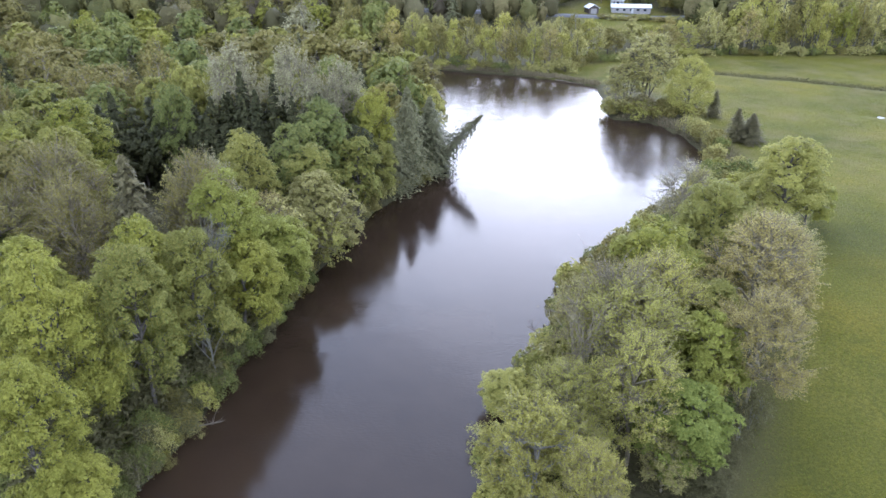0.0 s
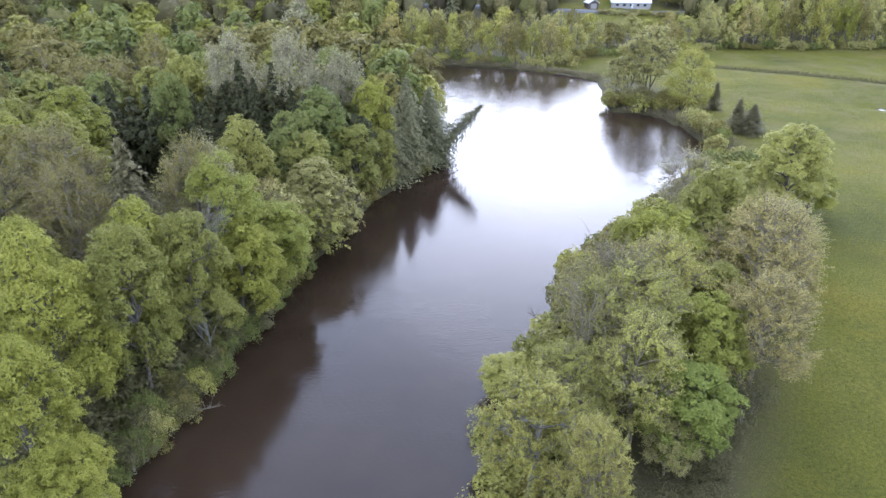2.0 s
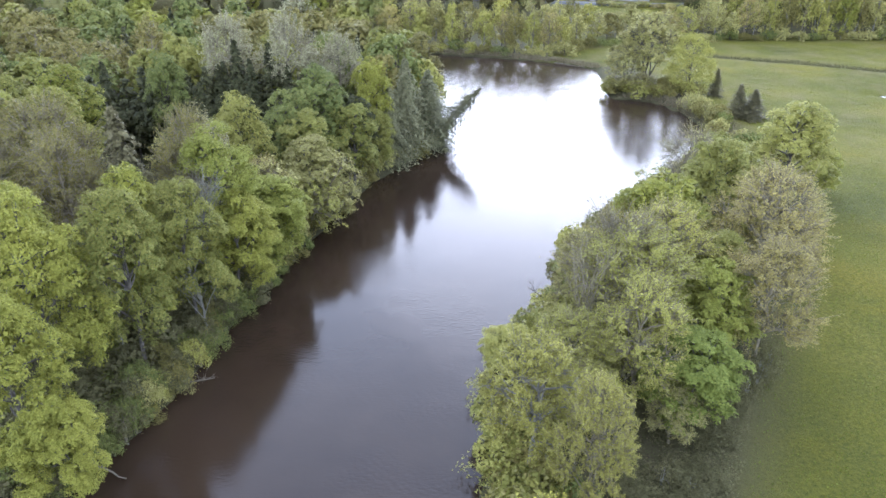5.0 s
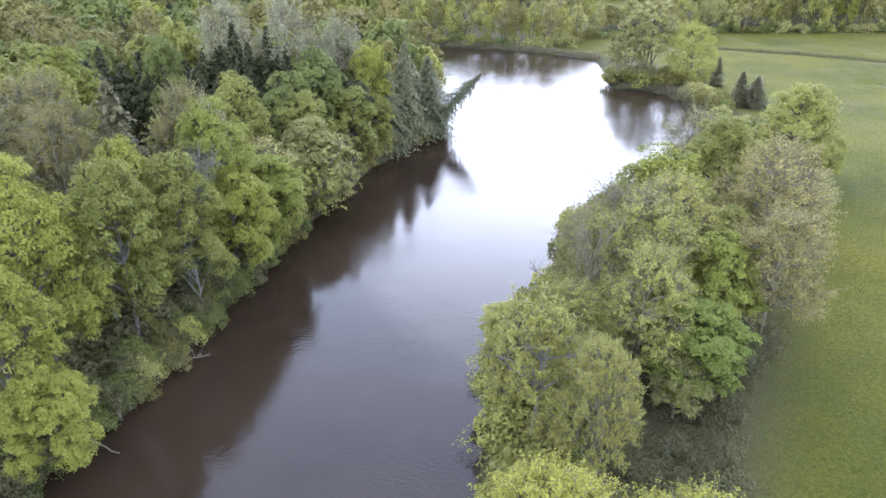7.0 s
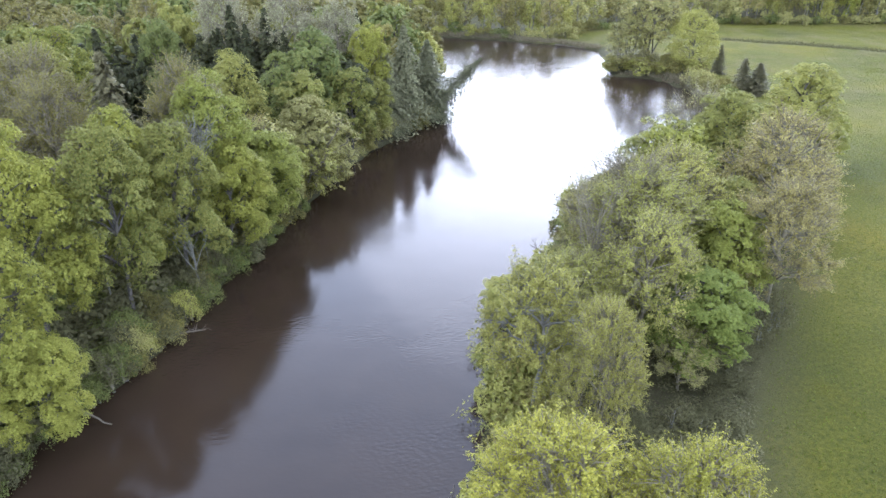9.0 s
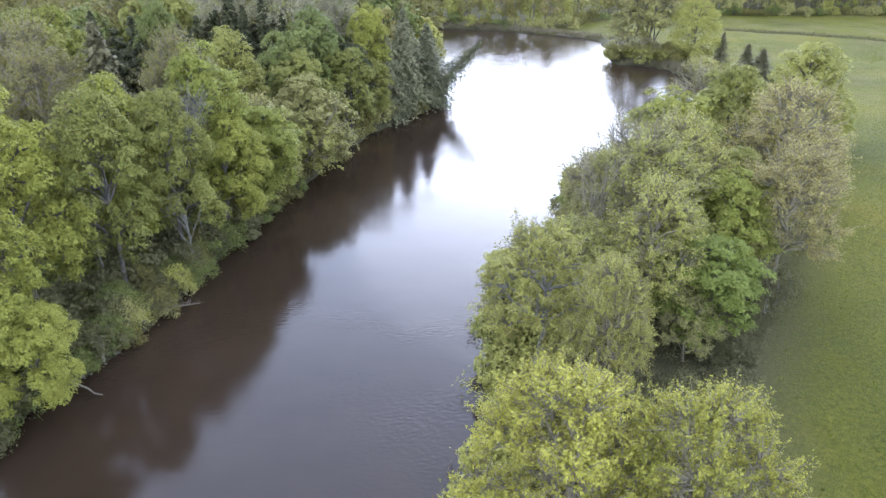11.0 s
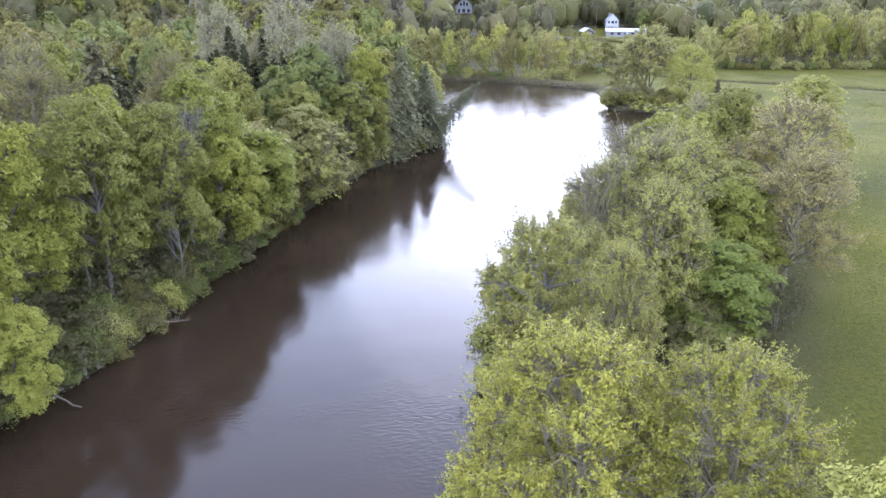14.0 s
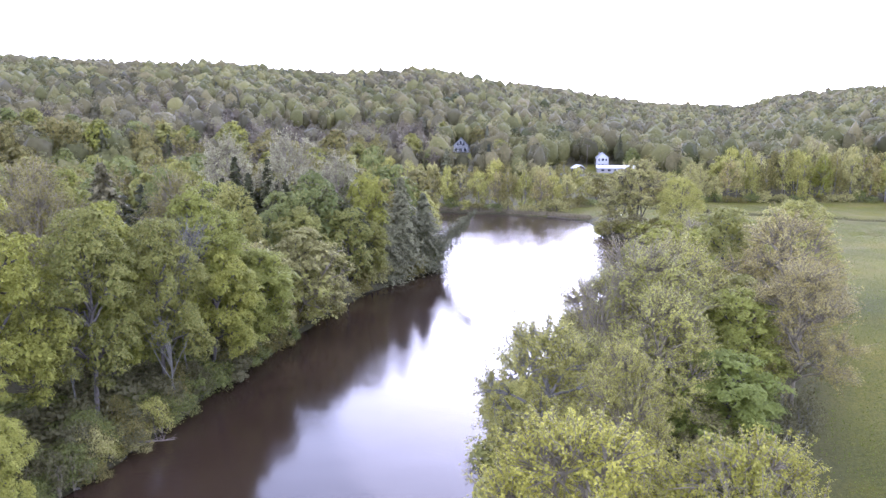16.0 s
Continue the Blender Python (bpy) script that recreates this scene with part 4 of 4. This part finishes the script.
def far_woods():
    pts = []
    d = 272.0
    while d < 1340:
        step = 7.4 + (d - 275) * 0.0075
        for a in np.arange(-36.0, 36.0, math.degrees(step / d)):
            pts.append((a + rng.uniform(-0.5, 0.5) * math.degrees(step / d), d + rng.uniform(-0.5, 0.5) * step))
        d += step * 0.95
    pts = np.array(pts)
    az, d = pts[:, 0], pts[:, 1]
    x, y = d * np.sin(np.radians(az)), d * np.cos(np.radians(az))
    keep = (d < np.interp(az, SKYLINE_AZ, CREST_D) + 6) & (d > np.interp(az, SKYLINE_AZ, FOOT_D) + np.where(az > -2, 16, -5))
    for cx, cy, rx, ry in CLEARINGS:
        keep &= ((x - cx) / rx) ** 2 + ((y - cy) / ry) ** 2 > 1
    keep &= np.abs(y - np.interp(x, ROAD_X, ROAD_Y)) > 5.5
    for hx, hy, half, reach in [(84.5, 322, 14, 62), (66, 318, 7, 62), (14, 371, 7, 75), (208, 328, 8, 45)]:  # open ground below the houses
        hd = math.hypot(hx, hy)
        along, across = (x * hx + y * hy) / hd, np.abs(x * hy - y * hx) / hd
        keep &= ~((across < half) & (along > hd - reach) & (along < hd + 6))
    x, y, d = x[keep], y[keep], d[keep]
    z = ground_height(x, y)
    tone_noise = 0.9 * np.sin(x * 0.021 + 2) * np.sin(y * 0.017) + 0.5 * np.sin(x * 0.05 + y * 0.03) + rng.normal(0, 0.6, len(x)) - 1.9 * np.exp(-((d - 350) / 75) ** 2) * (x < 0) + 0.25
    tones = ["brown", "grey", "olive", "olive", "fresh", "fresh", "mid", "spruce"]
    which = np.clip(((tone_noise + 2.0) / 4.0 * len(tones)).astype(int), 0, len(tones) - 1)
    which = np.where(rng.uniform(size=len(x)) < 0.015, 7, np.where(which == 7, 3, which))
    for tone in dict.fromkeys(tones):
        mine = np.isin(which, [k for k, t in enumerate(tones) if t == tone])
        clusters, core_v, core_f, core_n, core_tone, leaf_tone = [], [], [], 0, [], []
        for px, py, pz, pd in zip(x[mine], y[mine], z[mine], d[mine]):
            n = 240 if pd < 380 else 100 if pd < 520 else 62 if pd < 700 else 40
            own = rng.uniform(0, 0.9)
            size = 0.62 if pd < 380 else 0.76 if pd < 520 else 0.95 if pd < 700 else 1.15
            big = rng.uniform(0.65, 1.3) if pd < 650 else rng.uniform(0.8, 1.15)
            h, r = 13.2 * big * rng.uniform(0.9, 1.15), (3.4 if tone == "brown" else 4.7) * big * rng.uniform(0.8, 1.25) * (1.0 if pd < 500 else 1.15)
            if tone == "spruce":
                t = rng.uniform(0, 1, n) ** 0.7
                a = rng.uniform(0, 6.283, n)
                rr = 0.65 * r * (1 - t) * rng.uniform(0.6, 1, n) + 0.2
                pos = np.stack([px + rr * np.cos(a), py + rr * np.sin(a), pz + 1 + t * h], 1)
                nor = np.stack([np.cos(a), np.sin(a), 0.8 + 0 * a], 1)
            else:
                ball, tris = BALLS[int(pd < 430)]
                a, s1, s2, s3 = np.arctan2(ball[:, 1], ball[:, 0]), *rng.uniform(0, 6.28, 3)
                lobe = 1 + 0.14 * np.sin(3 * a + s1) + 0.13 * np.sin(5 * ball[:, 2] + 2 * a + s2) + 0.10 * np.sin(7 * a + 4 * ball[:, 2] + s3) + rng.normal(0, 0.07, len(ball))
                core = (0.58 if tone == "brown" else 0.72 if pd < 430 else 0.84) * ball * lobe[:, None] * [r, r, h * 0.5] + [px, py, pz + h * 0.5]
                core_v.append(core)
                # core toned darker than its leaves: shade between them put in the colour
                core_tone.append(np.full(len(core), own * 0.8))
                core_f.append(tris + core_n)
                core_n += len(core)
                u = unit(n) + [0, -0.25, 0.35]
                u /= np.linalg.norm(u, axis=1, keepdims=True)
                a2 = np.arctan2(u[:, 1], u[:, 0])
                lobe = 1 + 0.14 * np.sin(3 * a2 + s1) + 0.13 * np.sin(5 * u[:, 2] + 2 * a2 + s2) + 0.10 * np.sin(7 * a2 + 4 * u[:, 2] + s3)
                pos = u * lobe[:, None] * rng.uniform(0.74 if pd < 430 else 0.82, 1.02, (n, 1)) * [r, r, h * 0.5] + [px, py, pz + h * 0.5]
                nor = u + 0.24 * unit(n)
            clusters.append(leaf_clusters(pos, nor, np.full(n, size)))
            leaf_tone.append(np.full(clusters[-1].size // 3, own))
        clusters = np.concatenate(clusters)
        core_v.append(clusters.reshape(-1, 3))
        core_f.append(np.arange(len(clusters) * 3).reshape(-1, 3) + core_n)
        me = quick_mesh("hill_woods_" + tone, np.concatenate(core_v), np.concatenate(core_f), [HAZY_HILL_LEAF[tone]])
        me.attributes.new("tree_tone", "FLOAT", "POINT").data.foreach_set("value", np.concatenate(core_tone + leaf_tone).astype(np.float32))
        me.polygons.foreach_set("use_smooth", np.ones(len(me.polygons), bool))
        ob = new("hill_woods", me)
        tagged(ob, "wooded hillside, trees with " + TONE_WORDS[tone], "woods", kind="stuff")


far_woods()


# ---- buildings across the valley ----
def part(name, bm, mat, parent, label=""):
    """Links a bmesh as one mesh under a thing or a part."""
    me = bpy.data.meshes.new(name)
    bm.to_mesh(me)
    bm.free()
    me.materials.append(mat)
    ob = new(name, me)
    ob.parent = parent
    return tagged(ob, label) if label else ob


def block(x0, y0, z0, x1, y1, z1, bevel=0.02):
    bm = bmesh.new()
    bmesh.ops.create_cube(bm, size=1.0)
    for v in bm.verts:
        v.co = ((x0 + x1) / 2 + v.co.x * (x1 - x0), (y0 + y1) / 2 + v.co.y * (y1 - y0), (z0 + z1) / 2 + v.co.z * (z1 - z0))
    if bevel:
        bmesh.ops.bevel(bm, geom=bm.edges[:], offset=bevel, segments=1, affect="EDGES")
    return bm


def gable_body(w, d, eave, ridge):
    """Walls with two gable ends; the ridge runs front to back."""
    bm = bmesh.new()
    ends = []
    for y in (-d / 2, d / 2):
        ends.append([bm.verts.new(p) for p in ((-w / 2, y, 0), (w / 2, y, 0), (w / 2, y, eave), (0, y, ridge), (-w / 2, y, eave))])
    bm.faces.new(ends[0])
    bm.faces.new(ends[1][::-1])
    for k in range(5):
        bm.faces.new((ends[0][k], ends[1][k], ends[1][(k + 1) % 5], ends[0][(k + 1) % 5]))
    bmesh.ops.recalc_face_normals(bm, faces=bm.faces[:])
    return bm


def roof_slab(w, d, eave, ridge, side, over=0.4, thick=0.16):
    bm = bmesh.new()
    rise = (ridge - eave) / (w / 2)
    xs = (0.0, side * (w / 2 + over))
    zs = (ridge + 0.03, eave - rise * over + 0.03)
    rows = []
    for y in (-d / 2 - over, d / 2 + over):
        rows.append([bm.verts.new((xs[0], y, zs[0])), bm.verts.new((xs[1], y, zs[1])), bm.verts.new((xs[1], y, zs[1] + thick)), bm.verts.new((xs[0], y, zs[0] + thick))])
    bm.faces.new(rows[0])
    bm.faces.new(rows[1][::-1])
    for k in range(4):
        bm.faces.new((rows[0][k], rows[1][k], rows[1][(k + 1) % 4], rows[0][(k + 1) % 4]))
    bmesh.ops.recalc_face_normals(bm, faces=bm.faces[:])
    return bm


def window(house, x, z, w, h, y, front=True):
    """A window on the front wall: frame proud of the wall, pane in it."""
    s = -1
    frame_bm = bmesh.new()
    t = 0.09
    for bx in ((x - w / 2 - t, z - h / 2 - t, x + w / 2 + t, z - h / 2), (x - w / 2 - t, z + h / 2, x + w / 2 + t, z + h / 2 + t),
               (x - w / 2 - t, z - h / 2, x - w / 2, z + h / 2), (x + w / 2, z - h / 2, x + w / 2 + t, z + h / 2)):
        piece = block(bx[0], y - 0.10, bx[1], bx[2], y + 0.02, bx[3], 0)
        me = bpy.data.meshes.new("tmp")
        piece.to_mesh(me)
        piece.free()
        frame_bm.from_mesh(me)
        bpy.data.meshes.remove(me)
    win = part("window", frame_bm, PAINT, house)
    part("pane", block(x - w / 2, y - 0.05, z - h / 2, x + w / 2, y + 0.01, z + h / 2, 0), GLASS, win)


def gabled(name, label, x, y, turn, w, d, eave, ridge, wall_mat, roof_mat, windows, category="house"):
    root = tagged(new(name), label, category)
    root.matrix_world = pose(x, y, ground_at(x, y) - 0.25, 0, 0, turn)
    part("wall", gable_body(w, d, eave, ridge), wall_mat, root)
    part("roof", roof_slab(w, d, eave, ridge, -1), roof_mat, root)
    part("roof", roof_slab(w, d, eave, ridge, 1), roof_mat, root)
    for wx, wz, ww, wh in windows:
        window(root, wx, wz, ww, wh, -d / 2)
    return root


white_house = gabled("house", "two-storey white wooden house with a gable front", 81.2, 332.5, -9, 5.4, 7.0, 5.9, 8.3, PAINT, ROOF_GREY,
                     [(-1.6, 4.9, 0.8, 1.3), (0.1, 4.9, 1.2, 1.3), (1.7, 4.9, 0.8, 1.3), (-1.6, 2.0, 0.8, 1.5), (0.2, 2.0, 1.2, 1.5), (1.8, 2.0, 0.7, 1.5)])
part("chimney", block(-1.7, 1.0, 6.0, -1.1, 1.7, 8.6), WALL_GREY, white_house)
deck = part("balcony", block(-3.2, -4.7, 3.35, 3.0, -3.4, 3.5), PAINT, white_house)
for k in range(6):
    part("post", block(-3.15 + k * 1.2, -4.65, 0, -3.03 + k * 1.2, -4.53, 4.4), PAINT, deck)
part("rail", block(-3.2, -4.65, 4.35, 3.0, -4.55, 4.45), PAINT, deck)

trailer = gabled("long_shed", "long low building with a pale metal roof", 84.6, 320.0, 82, 5.2, 17.0, 2.7, 3.7, WALL_GREY, ROOF_METAL, [], "building")
for k in range(5):
    part("window", block(-2.66, -6.6 + k * 3.0, 1.2, -2.58, -5.4 + k * 3.0, 2.1), GLASS, trailer)
part("door", block(-2.67, -1.0, 0.3, -2.59, -0.1, 2.2), PAINT, trailer)

shed = gabled("shed", "small dark shed with a white gable roof", 66.5, 317.5, 12, 4.6, 5.0, 2.6, 3.9, WALL_DARK, ROOF_METAL, [], "shed")
part("door", block(-1.4, -2.56, 0.1, 1.4, -2.48, 2.3), WALL_GREY, shed)

frame_house = gabled("house", "pale grey gabled house with tall front windows among trees", 13.0, 370.5, -4, 8.0, 9.0, 4.0, 8.0, SIDING, ROOF_DARK,
                     [(-1.6, 4.7, 1.2, 1.8), (0.0, 5.2, 1.2, 2.4), (1.6, 4.7, 1.2, 1.8), (-2.4, 1.5, 1.3, 2.0), (0.0, 1.5, 1.6, 2.0), (2.4, 1.5, 1.3, 2.0)])
wing = part("wing", block(4.1, -1.0, 0, 8.2, 4.5, 2.8), SIDING, frame_house)
part("wing_roof", block(3.9, -1.4, 2.8, 8.5, 4.9, 3.05), ROOF_DARK, frame_house)
part("deck", block(-4.2, -6.8, 0.5, 4.2, -4.55, 0.7), WALL_GREY, frame_house)

dark_house = gabled("house", "low dark house with white trim beyond the trees", 205.5, 326.5, 74, 8.0, 13.0, 3.0, 5.2, WALL_DARK, ROOF_DARK, [])
part("door", block(-4.08, 1.0, 0.2, -3.96, 3.6, 2.6), PAINT, dark_house, "white garage door")
part("door", block(-4.08, 4.0, 0.2, -3.96, 6.0, 2.6), PAINT, dark_house, "white garage door")
gabled("shed", "small white-roofed shed by the road", 221.5, 324.0, 70, 4.0, 6.0, 2.4, 3.4, PAINT, ROOF_METAL, [], "shed")


# ---- road ----
def strip(name, xs, ys, width, lift, mat):
    xs2 = np.arange(xs[0], xs[-1], 6.0)
    ys2 = np.interp(xs2, xs, ys)
    verts, faces = [], []
    for k, (x, y) in enumerate(zip(xs2, ys2)):
        z = ground_at(x, y) + lift
        verts += [(x, y - width / 2, z), (x, y + width / 2, z + 0.15), (x, y - width / 2 - 0.5, z - 1.2), (x, y + width / 2 + 0.5, z - 1.2)]
        if k:
            a, b = 4 * (k - 1), 4 * k
            faces += [(a, b, b + 1, a + 1), (a + 2, b + 2, b, a), (a + 1, b + 1, b + 3, a + 3)]
    return new(name, quick_mesh(name, verts, faces, [mat]))


tagged(strip("road", ROAD_X, ROAD_Y, 6.2, 0.35, ASPHALT), "grey asphalt road along the foot of the hills", "road", kind="structure")


def power_pole(x, y, height):
    root = tagged(new("utility_pole"), "tall weathered wooden utility pole with a crossarm", "pole", "utility poles")
    root.matrix_world = pose(x, y, ground_at(x, y) - 0.3, 0, 0, rng.uniform(-10, 10))
    wood = Wood()
    wood.tube([(0, 0, 0), (0, 0, height * 0.5), (0.03, 0, height)], (0.16, 0.14, 0.11), 8)
    ob = new("pole", wood.mesh("pole", DEADWOOD))
    ob.parent = root
    part("crossarm", block(-1.1, -0.07, height - 0.9, 1.1, 0.07, height - 0.75), DEADWOOD, root)
    for k in (-1.0, 0.0, 1.0):
        part("insulator", block(k - 0.06, -0.06, height - 0.75, k + 0.06, 0.06, height - 0.5), PAINT, root)
    return root


power_pole(75.0, 338.0, 11.5)
power_pole(10.6, 308.5, 11.0)
power_pole(-48.0, 307.0, 11.0)
power_pole(116.0, 316.0, 11.0)

for row in [("spruce_a", "spruce", 90.0, 333.5, 17.0, 3.6), ("plain_a", "mid", 95.5, 331.0, 11.0, 4.0), ("plain_b", "olive", 101.0, 322.0, 9.0, 4.2), ("plain_a", "olive", 22.5, 378.0, 14.0, 4.8), ("plain_b", "fresh", 3.0, 376.0, 15.0, 4.6),
            ("plain_a", "fresh", -12.0, 326.0, 15.0, 5.5), ("spruce_b", "hemlock", 4.0, 290.0, 15.0, 4.0), ("plain_b", "fresh", 30.0, 326.0, 14.0, 5.6), ("plain_a", "mid", -2.0, 300.0, 12.0, 4.4)]:
    plant(*row, group="trees round the houses")
for k in range(11):
    plant(("shrub_a", "shrub_b")[k % 2], ("olive", "grey", "willow", "brown")[k % 4], 69.5 + 3.1 * k + rng.uniform(-1, 1), 304.5 + rng.uniform(-1.5, 1.5), rng.uniform(1.6, 2.6), rng.uniform(2.2, 3.2), group="shrubs along the road")


# ---- small things at the water ----
def driftwood(name, label, a, b, r0, r1, branches, bend=0.03):
    root = tagged(new(name), label, "log")
    root.matrix_world = pose(*a)
    way = Vector(b) - Vector(a)
    wood = Wood()
    t = np.linspace(0, 1, 7)[:, None]
    pts = np.array(way)[None] * t + rng.normal(0, bend * 0.4 * way.length, (7, 3)) * t
    wood.tube(pts, np.linspace(r0, r1, 7), 8)
    ob = new("stem", wood.mesh("stem", DEADWOOD))
    ob.parent = root
    for _ in range(branches):
        w2 = Wood()
        at = pts[int(rng.integers(2, 6))]
        tip = at + unit(1)[0] * rng.uniform(0.5, 1.5) + np.array([0, 0, 0.4])
        arm = w2.limb(at, tip, r1 * 0.9, r1 * 0.2, 0.08, 4, 5)
        for _ in range(3):
            w2.limb(arm[2], tip + unit(1)[0] * 0.5, r1 * 0.35, r1 * 0.1, 0.06, 3, 4)
        br = new("branch", w2.mesh("branch", DEADWOOD))
        br.parent = root
    return root


driftwood("log", "bleached fallen log reaching from the bank into the water", (-31.2, 44.6, 1.0), (-27.6, 43.3, 0.05), 0.11, 0.05, 1)
driftwood("dead_branch", "thin dead branch standing out of the water", (0.6, 35.4, -0.4), (0.9, 35.7, 1.0), 0.06, 0.03, 3)
driftwood("dead_branch", "dead grey branches hanging over the water", (-26.5, 55.5, 1.0), (-23.8, 56.8, 0.7), 0.10, 0.04, 8)
driftwood("dead_branch", "dead dark branches fallen into the water", (6.5, 62.0, 0.8), (4.6, 62.8, 0.5), 0.10, 0.04, 10)
driftwood("fallen_tree", "pale dead stems leaning over the water", (13.5, 72.5, 0.6), (10.9, 74.0, 1.7), 0.10, 0.04, 8)
driftwood("fallen_tree", "dead stems lying in the shallows of the far bank", (37.0, 223.5, 0.4), (45.5, 217.0, 0.2), 0.2, 0.06, 6)


def stone(x, y, size):
    bm = bmesh.new()
    bmesh.ops.create_icosphere(bm, subdivisions=1, radius=size)
    for v in bm.verts:
        v.co *= 1 + 0.35 * noise.noise(v.co / size * 1.3 + Vector((x, y, 0)))
        v.co.z *= 0.6
    me = bpy.data.meshes.new("stone")
    bm.to_mesh(me)
    bm.free()
    me.materials.append(STONE)
    ob = tagged(new("stone", me), "grey weathered stone at the water's edge", "stone", "stones along the bank")
    ob.matrix_world = pose(x, y, max(ground_at(x, y), -0.05) + size * 0.15, 0, 0, rng.uniform(0, 360))


for k in range(110):
    y = 43.5 + 48 * rng.uniform(0, 1) ** 1.5
    x = float(np.interp(y, [39, 47.5, 52.5, 59.4, 70.6, 82.5, 93.1], [-32.9, -29.5, -27.9, -26.6, -24.6, -21.5, -19.0])) - rng.uniform(-0.15, 0.8)
    stone(x, y, rng.uniform(0.06, 0.2) if k % 5 else rng.uniform(0.2, 0.36))


# ---- grass tufts and reeds, nobody could count them ----
def blades(name, label, category, x, y, tall, width, mat):
    n = len(x)
    z = ground_height(x, y)
    a = rng.uniform(0, 2 * np.pi, n)
    side = np.stack([np.cos(a), np.sin(a), 0 * a], 1) * (width * rng.uniform(0.6, 1.4, n))[:, None]
    foot = np.stack([x, y, z - 0.03], 1)
    tip = foot + rng.normal(0, 0.35, (n, 3)) * tall * [1, 1, 0] + np.stack([0 * a, 0 * a, tall * rng.uniform(0.6, 1.3, n)], 1)
    ob = new(name, leaves_mesh(name, np.stack([foot + side, foot - side, tip], 1), mat))
    tagged(ob, label, category, kind="stuff")


GRASS = leaf_material("grass_blades", (0.09, 0.118, 0.014), (0.19, 0.215, 0.04), 0.3, 0.05)
STRAW = leaf_material("dry_reed", (0.12, 0.10, 0.055), (0.27, 0.23, 0.14), 0.2, 0.1)
n = 60000
gy2 = 24 + 190 * rng.uniform(0, 1, n) ** 1.5
gx2 = rng.uniform(15, 125, n)
keep = (gx2 > np.interp(gy2, [0, 25, 34, 47, 56, 75, 94, 112, 125, 140, 187, 212], [13.5, 18, 22.5, 28.5, 33.5, 42, 50, 57, 62.5, 66, 69, 60])) & (gx2 < 0.72 * gy2 + 12)
blades("grass_tufts", "uneven tufts of meadow grass", "grass", gx2[keep], gy2[keep], 0.17, 0.08, GRASS)
n = 9000
ry = rng.uniform(112, 178, n)
rx = np.interp(ry, [112, 120, 136, 150, 164, 174, 178], [47.5, 52, 57, 60.5, 58.8, 55, 46]) + np.abs(rng.normal(0, 2.6, n)) + 0.3
blades("reeds", "brown dry reeds and brush along the bank", "reeds", rx, ry, 1.0, 0.07, STRAW)
n = 9000
rx = rng.uniform(-60, 50, n)
ry = np.interp(rx, [-60, -31, 3, 22, 40, 49], [255, 250.5, 239.5, 232.5, 223.8, 214.5]) + np.abs(rng.normal(0, 1.8, n)) + 0.2
blades("reeds", "brown dry reeds under the far trees", "reeds", rx, ry, 0.9, 0.08, STRAW)
n = 5000
rx = rng.uniform(76, 170, n)
ry = np.interp(rx, [75, 90, 112, 136, 200], [245, 234, 222, 208, 188]) + rng.normal(0, 1.6, n)
blades("reeds", "rough dark grass along the meadow ditch", "reeds", rx, ry, 0.6, 0.10, LEAF["shade_brush"])
